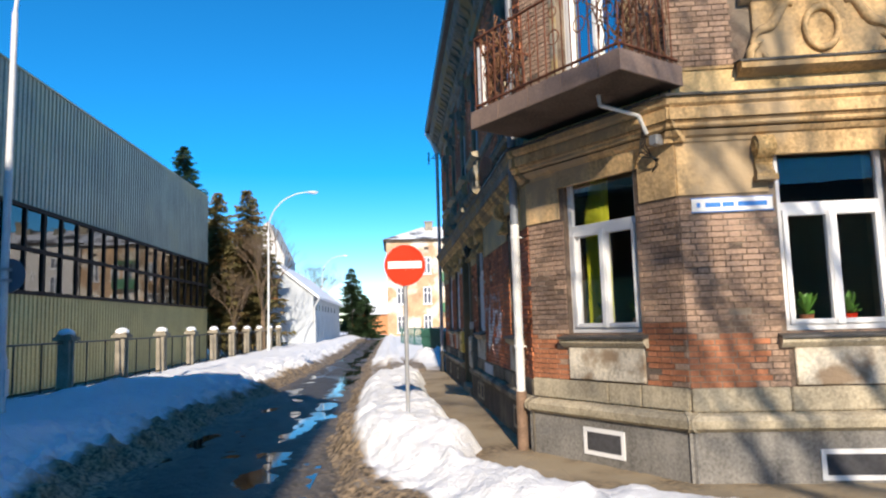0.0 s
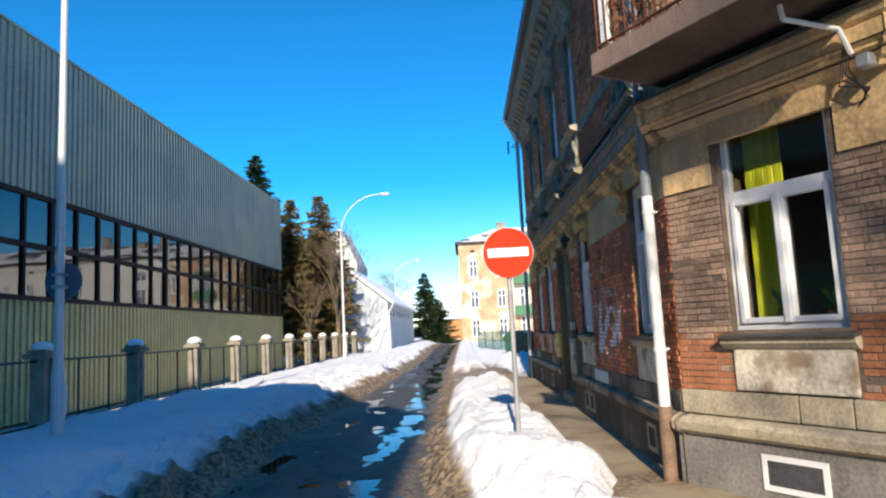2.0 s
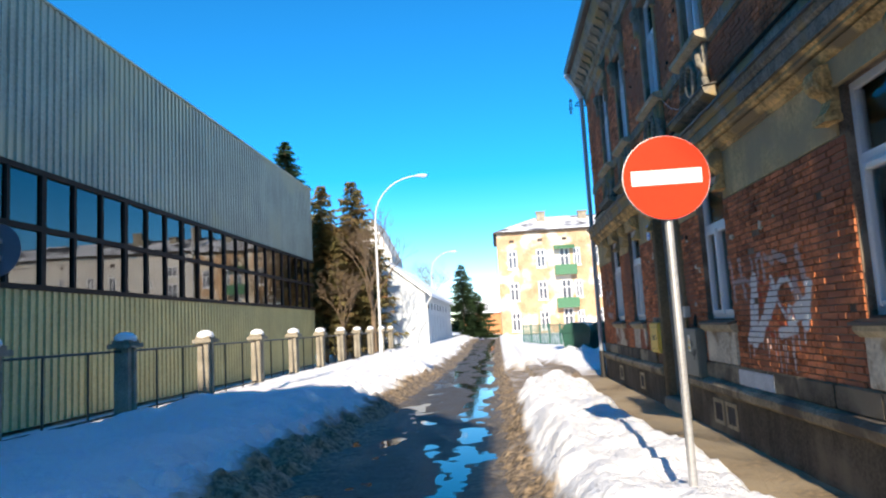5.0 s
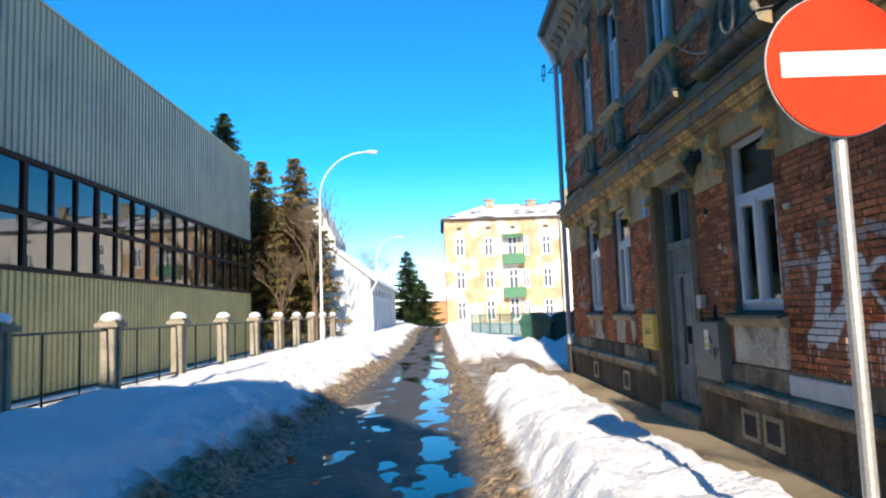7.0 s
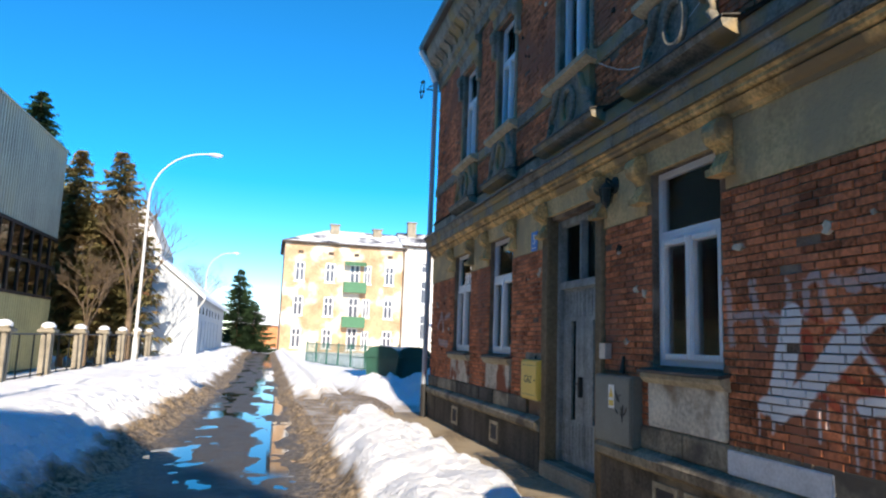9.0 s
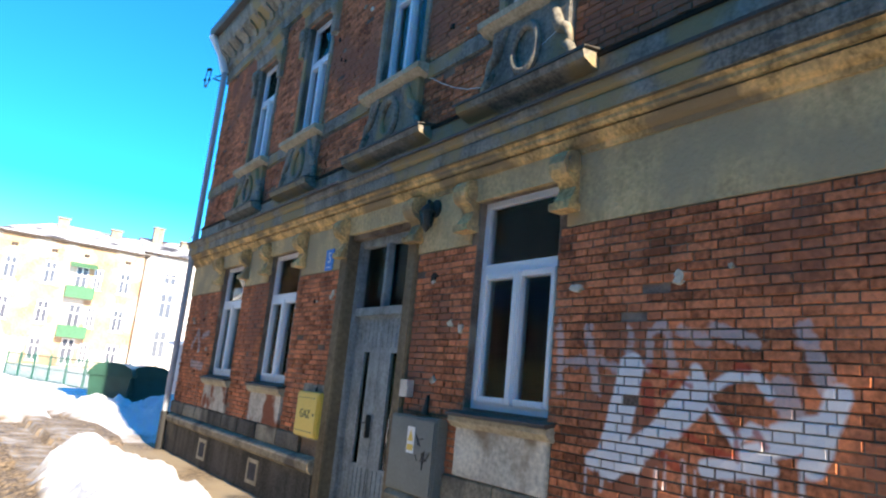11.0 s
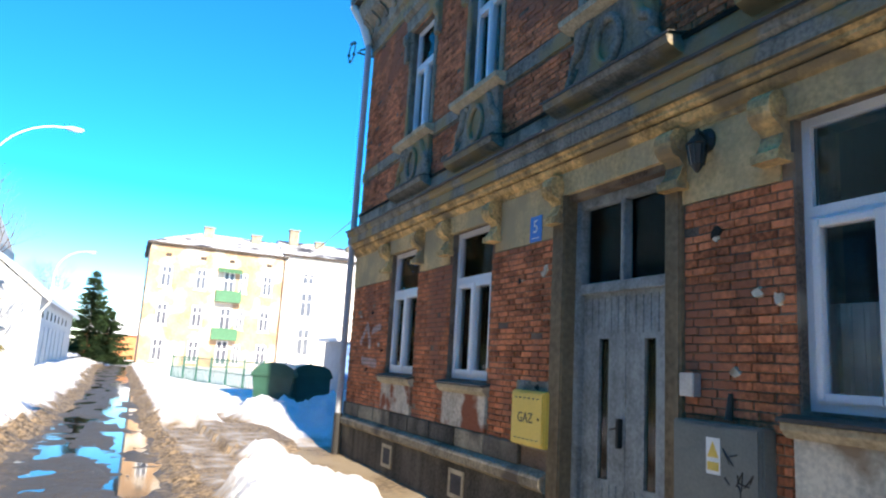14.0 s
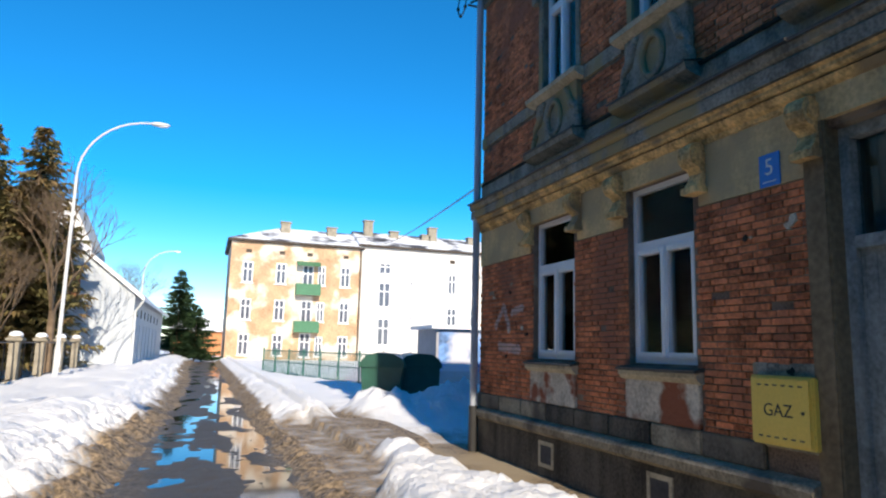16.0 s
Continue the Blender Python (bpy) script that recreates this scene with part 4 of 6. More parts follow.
box(bm, HX - 30, HX - 0.1, H0, H1, HT - 0.4, HT - 0.1); box(bm, HX - 30, HX - 0.02, H1 - 0.15, H1, -0.2, HT - 0.1); box(bm, HX - 30, HX - 0.02, H0, H0 + 0.15, -0.2, HT - 0.1); box(bm, HX - 30, HX - 29.8, H0, H1, -0.2, HT)
part("hall_shell", bm, M_GREY_CLAD, hall, "plain end walls and roof deck", H_IN)
bm = bmesh.new(); box(bm, HX - 0.15, HX + 0.09, H0, H1 + 0.05, HT, HT + 0.07, 0.01)
part("roof_edge", bm, M_GREY_CLAD, hall, "sheet metal roof edge", H_IN)
# Added wall in the shade-dark room colour closes the view behind the panes.
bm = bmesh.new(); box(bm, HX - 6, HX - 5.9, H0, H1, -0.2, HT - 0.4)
part("inner_wall", bm, M_ROOM, hall, "added inner wall, coloured dark for room shade", H_IN)
M_HFRAME = mat("dark_red_brown_steel", (0.025, 0.018, 0.016), 0.8, 0.3, 4, 40, 0.1)
zm = (B0 + B1) / 2 + 0.02
bm = bmesh.new()
for z in (B0, zm, B1):
    box(bm, HX - 0.06, HX + 0.08, H0, H1, z - 0.07, z + 0.07)
band = part("window_band", bm, M_HFRAME, hall, "dark steel window rails", H_IN)
y, k = 24.66 - 1.258 * 24, 0
while y < H1:
    bm = bmesh.new(); w = 0.055 if k % 3 else 0.09; box(bm, HX - 0.05, HX + 0.07, y - w, y + w, B0 + 0.07, B1 - 0.07)
    part("mullion", bm, M_HFRAME, band, "", H_IN)
    if y + 1.258 < H1 + 0.3:
        for z0, z1 in ((B0 + 0.07, zm - 0.07), (zm + 0.07, B1 - 0.07)):
            bm = bmesh.new()
            tx, tz = random.uniform(-0.0012, 0.0012), random.uniform(-0.0012, 0.0012)
            c = [(y + 0.05, z0), (y + 1.21, z0), (y + 1.21, z1), (y + 0.05, z1)]
            bm.faces.new([bm.verts.new((HX + (p - y - 0.6) * tx + (q - z0 - 0.7) * tz, p, q)) for p, q in c])
            part("pane", bm, M_GLASS_HALL, band, "", H_IN, outward=False)
    y += 1.258; k += 1

# ---- fence ----
FX, FS, FY0 = -7.75, 3.33, 16.75 - 3.33 * 3
fence = thing("concrete_post_fence", "concrete posts with mesh panels, snow-capped", "fence", (FX, 25, 0))
F_IN = Matrix.Translation((-FX, -25, 0))
nposts = 13
for i in range(nposts):
    y = FY0 + FS * i
    bm = bmesh.new()
    for s in (-1, 1):
        box(bm, FX - 0.13, FX + 0.13, y + s * 0.1 - 0.06, y + s * 0.1 + 0.06, -0.2, 1.55, 0.012)
    box(bm, FX - 0.09, FX + 0.09, y - 0.05, y + 0.05, -0.2, 1.55)
    box(bm, FX - 0.22, FX + 0.22, y - 0.24, y + 0.24, 1.55, 1.64, 0.015); box(bm, FX - 0.17, FX + 0.17, y - 0.19, y + 0.19, 1.64, 1.7, 0.015)
    pst = part("post", bm, M_CONC, fence, "twin-shaft concrete post with a cap", F_IN)
    bm = bmesh.new(); ball(bm, (FX, y, 1.72), 0.2, 0.95, 1.0 + 0.1 * math.sin(i * 2.1), 0.62, 14)
    part("snow_cap", bm, M_SNOWCAP, pst, "rounded cap of snow", F_IN, True)
    if i < nposts - 1:
        for z in (0.42, 1.5):
            bm = bmesh.new(); rod(bm, (FX, y + 0.12, z), (FX, y + FS - 0.12, z), 0.022, None, 5)
            part("rail", bm, M_BLACK, fence, "thin dark steel rail", F_IN)
        for k in (1, 2):
            bm = bmesh.new(); rod(bm, (FX, y + FS * k / 3, -0.1), (FX, y + FS * k / 3, 1.5), 0.02, None, 5)
            part("stake", bm, M_BLACK, fence, "", F_IN)

# ---- street lamps ----
M_LAMP = mat("pale_grey_lamp_paint", (0.6, 0.61, 0.62), 0.45, 0.12, 3, 30, 0.05)


def street_lamp(x, y, h, reach):
    t = thing("street_lamp", "tall pale grey steel street lamp with a curved arm", "street lamp", (x, y, 0), "street lamps")
    bm = bmesh.new(); rod(bm, (0, 0, -0.2), (0, 0, 1.3), 0.1, 0.1, 12); rod(bm, (0, 0, 1.3), (0, 0, 1.45), 0.1, 0.07, 12); rod(bm, (0, 0, 1.45), (0, 0, h - 2.3), 0.07, 0.05, 12)
    part("pole", bm, M_LAMP, t)
    bm = bmesh.new(); pts = [(reach * (1 - math.cos(a)), 0, h - 2.3 + 2.25 * math.sin(a)) for a in [i * math.pi / 2 / 10 for i in range(11)]]
    tube(bm, pts, 0.035, 8)
    part("arm", bm, M_LAMP, t)
    bm = bmesh.new(); ball(bm, (reach + 0.3, 0, h - 0.05), 0.14, 2.6, 1, 0.62, 12)
    head = part("lamp_head", bm, M_LAMP, t, "grey lamp head", None, True)
    bm = bmesh.new(); ball(bm, (reach + 0.38, 0, h - 0.1), 0.11, 2.0, 0.9, 0.55, 10)
    part("lens", bm, M_SIGNW, head, "clear lens", None, True)
    bm = bmesh.new(); box(bm, 0.085, 0.115, -0.06, 0.06, 0.7, 1.15, 0.005)
    part("service_door", bm, M_LAMP, t)
    return t


lamp_a = street_lamp(-6.62, 12.03, 9.75, 2.3)
copy_thing(lamp_a, pose(-7.25, 40.2, 0))
copy_thing(lamp_a, pose(-8.0, 78, 0))
rs = thing("road_sign", "round road sign seen from its grey back on a lamp post", "road sign", (-6.62, 12.03, 2.75))
bm = bmesh.new(); rod(bm, (0, 0.09, 0), (0, 0.1, 0), 0.3, None, 32)
part("sign_plate", bm, M_SIGNB, rs, "dull blue-grey back of a sign")
bm = bmesh.new(); box(bm, -0.08, 0.08, -0.09, 0.09, -0.12, -0.07); box(bm, -0.08, 0.08, -0.09, 0.09, 0.07, 0.12)
part("clamp", bm, M_GALV, rs)

# ---- no entry sign ----
sg = thing("no_entry_sign", "red no-entry sign with a white bar on a steel post", "road sign", (0.19, 9.9, 0))
bm = bmesh.new(); rod(bm, (0, 0, -0.1), (0, 0, 2.85), 0.03, None, 12)
part("post", bm, M_GALV, sg, "grey galvanised post")
bm = bmesh.new(); rod(bm, (0, -0.04, 2.58), (0, -0.055, 2.58), 0.3, None, 48)
disc = part("sign_disc", bm, M_RED, sg, "red reflective disc")
bm = bmesh.new(); rod(bm, (0, -0.035, 2.58), (0, -0.045, 2.58), 0.305, None, 48)
part("disc_rim", bm, M_GALV, disc, "thin grey rim")
bm = bmesh.new(); box(bm, -0.245, 0.245, -0.0585, -0.056, 2.53, 2.635)
part("white_bar", bm, M_SIGNW, disc, "white bar with a faded sticker")
bm = bmesh.new(); box(bm, 0.07, 0.13, -0.0605, -0.0588, 2.54, 2.585)
part("sticker", bm, M_CURTAIN, disc, "small grey sticker")
for z in (2.45, 2.7):
    bm = bmesh.new(); box(bm, -0.045, 0.045, -0.036, 0.036, z - 0.02, z + 0.02)
    part("clamp", bm, M_GALV, sg)

# ---- far buildings ----
def far_window(parent, m, u, z, w, h, cols=2, rows=2):
    bm = bmesh.new()
    f = 0.1
    for q in ((u - w / 2, u - w / 2 + f, z, z + h), (u + w / 2 - f, u + w / 2, z, z + h), (u - w / 2 + f, u + w / 2 - f, z, z + f), (u - w / 2 + f, u + w / 2 - f, z + h - f, z + h), (u - w / 2 + f, u + w / 2 - f, z + h * 0.62, z + h * 0.62 + f)):
        box(bm, q[0], q[1], -0.06, 0.04, q[2], q[3])
    if cols == 2:
        box(bm, u - 0.06, u + 0.06, -0.06, 0.04, z + f, z + h - f)
    box(bm, u - w / 2 - 0.12, u + w / 2 + 0.12, 0, 0.14, z - 0.1, z)
    wd = part("window", bm, M_WHITE, parent, "white-framed window", m)
    bm = bmesh.new(); box(bm, u - w / 2 + 0.05, u + w / 2 - 0.05, -0.03, -0.01, z + 0.05, z + h - 0.05)
    part("pane", bm, M_FPANE, wd, "", m)


M_FPANE = mat("far_glass_with_net_curtains", (0.1, 0.11, 0.14), 0.12, 0.2, 1, 10, 0.0)
FYY = 83.0
for nm, lab, x0, x1, ev, material in (("apartment_house", "three-storey apartment house with patchy ochre render and green balconies", -0.65, 12.5, 11.85, M_FAR), ("white_apartment_house", "three-storey white rendered apartment house with snowy roof", 12.56, 40.0, 12.2, M_FARW)):
    th = thing(nm, lab, "apartment house", ((x0 + x1) / 2, FYY + 6, 0))
    m = Matrix.Translation((-(x0 + x1) / 2, -FYY - 6, 0)) @ wall_matrix((x1, FYY), (0, -1))
    L = x1 - x0
    U = lambda x: x1 - x
    holes = []
    if material is M_FAR:
        wins = [(x, z, 1.0, 2.1) for x in (1.05, 4.3, 10.85) for z in (7.75, 4.05, 0.6)] + [(8.4, z, 0.75, 2.0) for z in (7.8, 4.1, 0.6)] + [(7.0, z, 1.1, 2.4) for z in (7.4, 3.8, 0.5)]
    else:
        wins = [(15.1, z, 1.3, h) for z, h in ((9.4, 1.2), (5.9, 2.6), (1.9, 2.8))] + [(17.9, 8.2, 0.6, 0.9), (18.0, 4.4, 0.6, 1.0)] + [(x, z, w, 2.2) for x in (22.7, 25.4, 29, 32, 35, 38) for z, w in ((7.6, 0.9), (3.9, 1.1), (0.4, 1.1))]
    holes = [(U(x) - w / 2, U(x) + w / 2, z, z + h) for x, z, w, h in wins]
    vents = [(x, 10.75, 0.55, 0.35) for x in (1.05, 4.3, 7.1, 10.85)] if material is M_FAR else [(22.7, 11.0, 0.6, 0.4), (29, 11.0, 0.6, 0.4)]
    bm = bmesh.new(); pierced(bm, 0, L, -0.3, ev, 0.4, holes)
    part("wall", bm, material, th, "patched rendered front", m)
    bm = bmesh.new(); box(bm, 0, 0.3, -12, -0.41, -0.3, ev); box(bm, L - 0.3, L, -12, -0.41, -0.3, ev); box(bm, 0.3, L - 0.3, -12, -11.7, -0.3, ev)
    part("side_walls", bm, material, th, "", m)
    for (x, z, w, h) in wins:
        far_window(th, m, U(x), z, w, h)
    for x, z, w, h in vents:
        bm = bmesh.new(); box(bm, U(x) - w / 2, U(x) + w / 2, -0.02, 0.02, z, z + h)
        part("vent", bm, M_DARKWOOD, th, "small dark attic vent", m)
    bm = bmesh.new(); box(bm, -0.25, L + 0.35, -12.3, 0.45, ev, ev + 0.22, 0.03)
    part("eaves_board", bm, M_DARKWOOD, th, "dark eaves board", m)
    bm = bmesh.new()
    a = [bm.verts.new(p) for p in ((-0.3, 0.45, ev + 0.22), (L + 0.4, 0.45, ev + 0.22), (L + 0.4, -12.3, ev + 0.22), (-0.3, -12.3, ev + 0.22))]
    hip = 5 if material is M_FAR else 0
    b = [bm.verts.new(p) for p in ((0, -6, ev + 2.6), (L - hip, -6, ev + 2.6))]
    bm.faces.new((a[0], a[1], b[1], b[0])); bm.faces.new((a[1], a[2], b[1])); bm.faces.new((a[2], a[3], b[0], b[1])); bm.faces.new((a[3], a[0], b[0]))
    M_RS = mat("snowy_roof", (0.78, 0.79, 0.82), 0.7, 0.05, 0.55, 5, 0.3, col2=(0.07, 0.07, 0.08))
    part("roof", bm, M_RS, th, "dark roof half covered with snow", m)
    for x, hgt in (((4.9, 1.6), (9.9, 1.4)) if material is M_FAR else ((14.0, 2.2), (17.0, 1.2), (21.6, 2.0), (20.8, 1.1), (26.5, 1.2))):
        bm = bmesh.new(); box(bm, U(x) - 0.5, U(x) + 0.5, -4.6, -3.8, ev + 0.9, ev + 1.3 + hgt, 0.02); box(bm, U(x) - 0.6, U(x) + 0.6, -4.7, -3.7, ev + 1.3 + hgt, ev + 1.42 + hgt)
        part("chimney", bm, M_CONC, th, "rendered chimney stack", m)
    if material is M_FAR:
        for z in (6.7, 2.95):
            bm = bmesh.new(); box(bm, U(7.0) - 1.2, U(7.0) + 1.2, 0, 1.0, z, z + 0.15)
            bal = part("balcony", bm, M_CONC, th, "balcony with a green sheet parapet", m)
            bm = bmesh.new(); box(bm, U(7.0) - 1.2, U(7.0) + 1.2, 1.0, 1.05, z, z + 1.15); box(bm, U(7.0) - 1.24, U(7.0) - 1.2, 0, 1.05, z, z + 1.15); box(bm, U(7.0) + 1.2, U(7.0) + 1.24, 0, 1.05, z, z + 1.15)
            part("parapet", bm, M_GREEN, bal, "green corrugated parapet", m)
        bm = bmesh.new(); profile(bm, [(0, 10.2), (1.0, 9.7), (1.0, 9.65), (0, 10.1)], U(7.0) - 1.2, U(7.0) + 1.2)
        part("canopy", bm, M_GREEN, th, "green sheet canopy", m)
        bm = bmesh.new(); rod(bm, (0.12, 0.1, 0), (0.12, 0.1, ev), 0.07, None, 6)
        part("rain_pipe", bm, M_DARKWOOD, th, "dark rain pipe", m)

# white outbuilding with a gable to the walker
sh = thing("white_outbuilding", "pale blue rendered outbuilding with a gable and snowy roof", "outbuilding", (-10, 66, 0))
S_IN = Matrix.Translation((10, -66, 0))
bm = bmesh.new()
SX0, SX1, SY0, SY1 = -13.25, -6.25, 54.0, 80.0
g = [(SX0, -0.3), (SX1, -0.3), (SX1, 4.2), (-9.75, 7.0), (SX0, 4.2)]
f0 = [bm.verts.new((x, SY0, z)) for x, z in g]; f1 = [bm.verts.new((x, SY1, z)) for x, z in g]
bm.faces.new(f0); bm.faces.new(f1)
for i in range(5):
    j = (i + 1) % 5
    bm.faces.new((f0[i], f0[j], f1[j], f1[i]))
part("wall", bm, M_SHED, sh, "pale blue rendered walls", S_IN)
for s, nm in ((1, "roof"), (-1, "roof")):
    bm = bmesh.new()
    dx = 3.5 * s
    pts = [(-9.75, 7.02), (-9.75 + dx * 1.14, 7.02 - 2.8 * 1.14)]
    v = [bm.verts.new((x, y, z + dz)) for dz in (0, 0.22) for y in (SY0 - 0.3, SY1 + 0.3) for x, z in pts]
    for q in ((0, 1, 3, 2), (4, 5, 7, 6), (0, 1, 5, 4), (2, 3, 7, 6), (1, 3, 7, 5), (0, 2, 6, 4)):
        bm.faces.new([v[i] for i in q])
    part(nm, bm, M_SNOWCAP, sh, "snow-covered roof slope", S_IN)
bm = bmesh.new(); box(bm, -10.6, -9.0, SY0 - 0.02, SY0 + 0.01, 3.6, 5.6)
part("brick_patch", bm, M_ORANGE, sh, "bare orange brick patch", S_IN)
for y in (55.8, 58.4, 61, 63.6, 66.2, 69.5, 73):
    bm = bmesh.new(); box(bm, SX1 - 0.02, SX1 + 0.05, y - 0.7, y + 0.7, 0, 2.6, 0.02)
    part("garage_door", bm, M_SHED, sh, "pale plank door", S_IN)
    bm = bmesh.new(); box(bm, SX1 - 0.02, SX1 + 0.03, y - 0.3, y + 0.3, 3.0, 3.5)
    part("window", bm, M_FPANE, sh, "small dark window", S_IN)
bm = bmesh.new(); tube(bm, [(SX1 + 0.45, SY0 - 0.25, 3.8), (SX1 + 0.08, SY0 - 0.05, 3.25), (SX1 + 0.08, SY0 - 0.05, 0)], 0.06, 8)
part("rain_pipe", bm, M_PIPE, sh, "white rain pipe", S_IN)

gh = thing("grey_gabled_house", "tall grey rendered gabled house behind spruces", "house", (-15.9, 85, 0))
bm = bmesh.new(); g = [(-4, -0.3), (3.0, -0.3), (3.0, 10.2), (1.0, 14.5), (-4, 10.2)]
f0 = [bm.verts.new((x, -3, z)) for x, z in g]; f1 = [bm.verts.new((x, 6, z)) for x, z in g]
bm.faces.new(f0); bm.faces.new(f1)
for i in range(5):
    bm.faces.new((f0[i], f0[(i + 1) % 5], f1[(i + 1) % 5], f1[i]))
part("wall", bm, M_FARW, gh, "grey rendered walls")
rh = thing("red_roofed_house", "low orange-walled house with a snowy roof", "house", (-2.5, 130, 0))
bm = bmesh.new(); box(bm, -5, 4, 0, 8, -0.3, 3.6, 0.02)
part("wall", bm, M_ORANGE, rh)
bm = bmesh.new(); profile(bm, [(-0.6, 3.6), (8.6, 3.6), (4, 6.0)], -5.5, 4.5)
part("roof", bm, M_SNOWCAP, rh, "snow-covered roof")

# house behind the walker across the junction, which shades the road
bh = thing("corner_house_opposite", "plain rendered house across the junction", "house", (-11, -16, 0))
bm = bmesh.new(); box(bm, -14, 9.0, -12, 8, -0.3, 12.4)
part("wall", bm, M_FARW, bh)
bm = bmesh.new()
a = [bm.verts.new(p) for p in ((-14.3, 8.2, 12.4), (9.2, 8.2, 12.4), (9.2, -12.3, 12.4), (-14.3, -12.3, 12.4))]
b = [bm.verts.new(p) for p in ((-10, 4, 16.9), (6.4, 4, 16.9), (6.4, -8, 16.9), (-10, -8, 16.9))]
for k in range(4):
    bm.faces.new((a[k], a[(k + 1) % 4], b[(k + 1) % 4], b[k]))
bm.faces.new(b); bm.faces.new(a)
part("roof", bm, M_ROOFD, bh, "dark hipped roof")


# Added out of view to darken reflections in the side-street windows.
rw = thing("row_house_opposite", "added unseen low house that darkens window reflections", "house", (14, -22, 0))
bm = bmesh.new(); box(bm, -11, 16, -5, 2, -0.3, 6.2)
part("wall", bm, M_FRIEZE, rw)
bm = bmesh.new(); profile(bm, [(-5.4, 6.2), (2.4, 6.2), (-1.5, 8.4)], -11.2, 16.2)
part("roof", bm, M_ROOFD, rw)


# ---- trees ----
def spruce(x, y, h, r, needle, seed, label):
    rng = random.Random(seed)
    t = thing("spruce_tree", label, "tree", (x, y, 0), "spruces")
    bm = bmesh.new(); rod(bm, (0, 0, -0.3), (0, 0, h * 0.97), h * 0.016, 0.02, 8)
    part("trunk", bm, M_BARK, t, "straight brown trunk")
    vs, fs = [], []
    z = h * 0.08
    while z < h:
        f = 1 - z / h
        nb = 7 if f > 0.25 else 5
        for k in range(nb):
            a = rng.uniform(0, 6.28)
            ln = r * (f ** 0.65) * rng.uniform(0.6, 1.12) + 0.12
            dx, dy = math.cos(a), math.sin(a)
            m = max(4, int(ln * 9))
            for s in range(m):
                q = (s + rng.random()) / m
                px, py = dx * ln * q, dy * ln * q
                pz = z - ln * 0.35 * q + 0.25 * ln * q * q + rng.uniform(-0.05, 0.05)
                for side in (-1, 1):
                    wl = rng.uniform(0.3, 0.7) * (0.55 + 0.6 * (1 - q)) * min(1.2, 0.5 + ln * 0.3)
                    ox, oy = -dy * side * wl + dx * wl * 0.7, dx * side * wl + dy * wl * 0.7
                    b = len(vs)
                    wd = 0.06 + 0.05 * rng.random()
                    vs += [(px - dx * wd, py - dy * wd, pz), (px + dx * wd, py + dy * wd, pz + 0.02), (px + ox, py + oy, pz - rng.uniform(0.06, 0.3) * wl * 3)]
                    fs.append((b, b + 1, b + 2))
        z += rng.uniform(0.16, 0.3) * (0.6 + 0.5 * f)
    me = bpy.data.meshes.new("crown"); me.from_pydata(vs, [], fs); me.materials.append(needle)
    ob = new("crown", me); ob.parent = t
    tagged(ob, "drooping needle branches", kind="stuff")
    return t


def bare_tree(x, y, h, seed, name="bare_tree", label="leafless deciduous tree", spread=0.55, depth=6):
    rng = random.Random(seed)
    t = thing(name, label, "tree", (x, y, 0))
    vs, fs = [], []
    def limb(p, d, ln, r, lev):
        q = p + d * ln
        side = d.orthogonal().normalized(); up = d.cross(side)
        b = len(vs)
        for c, rr in ((p, r), (q, r * 0.66)):
            for k in range(3):
                a = k * 2.094
                vs.append(tuple(c + (side * math.cos(a) + up * math.sin(a)) * rr))
        for k in range(3):
            fs.append((b + k, b + (k + 1) % 3, b + 3 + (k + 1) % 3, b + 3 + k))
        if lev:
            for k in range(rng.choice((2, 3, 3))):
                nd = (d + Vector((rng.uniform(-1, 1), rng.uniform(-1, 1), rng.uniform(-0.3, 0.8))) * spread).normalized()
                limb(p + d * ln * rng.uniform(0.55, 1.0), nd, ln * rng.uniform(0.62, 0.85), r * 0.6, lev - 1)
    bm = bmesh.new(); rod(bm, (0, 0, -0.3), (0, 0, h * 0.3), h * 0.02, h * 0.015, 8)
    part("trunk", bm, M_BARK, t, "grey-brown trunk")
    for k in range(4):
        limb(Vector((0, 0, h * 0.28)), Vector((rng.uniform(-0.6, 0.6), rng.uniform(-0.6, 0.6), 1)).normalized(), h * 0.24, h * 0.008, depth)
    me = bpy.data.meshes.new("crown"); me.from_pydata(vs, [], fs); me.materials.append(M_BARK)
    ob = new("crown", me); ob.parent = t
    tagged(ob, "fine bare branches", kind="stuff")
    return t


spruce(-10.6, 50, 11.9, 3.6, M_NEEDLE, 1, "tall brownish spruce beside the hall")
spruce(-12.4, 48.9, 11.5, 3.0, M_NEEDLE, 2, "tall brownish spruce beside the hall")
spruce(-11.0, 50.6, 8.4, 2.6, M_NEEDLE, 3, "smaller brownish spruce by the outbuilding")
spruce(-14.0, 50.5, 9.5, 3.0, M_NEEDLE, 7, "brownish spruce by the hall")
spruce(-17.0, 56, 16.9, 4.6, M_NEEDLE_G, 4, "tall dark green spruce behind the hall")
spruce(-5.1, 85, 8.8, 2.8, M_NEEDLE_G, 5, "dark green spruce at the street's end")
spruce(-3.4, 85, 5.4, 2.6, M_NEEDLE_G, 6, "short dark green spruce at the street's end")
bare_tree(-10.8, 92, 11, 11, label="leafless deciduous tree behind the outbuilding")
bare_tree(-8.8, 46.8, 9.5, 12, label="thin leafless tree in front of spruces", depth=5)
bare_tree(7.0, -10.0, 15.0, 21, label="leafless street tree beside the junction", depth=6)
bare_tree(-10.2, 44.5, 6, 13, label="thin leafless shrub tree by the hall", depth=5)

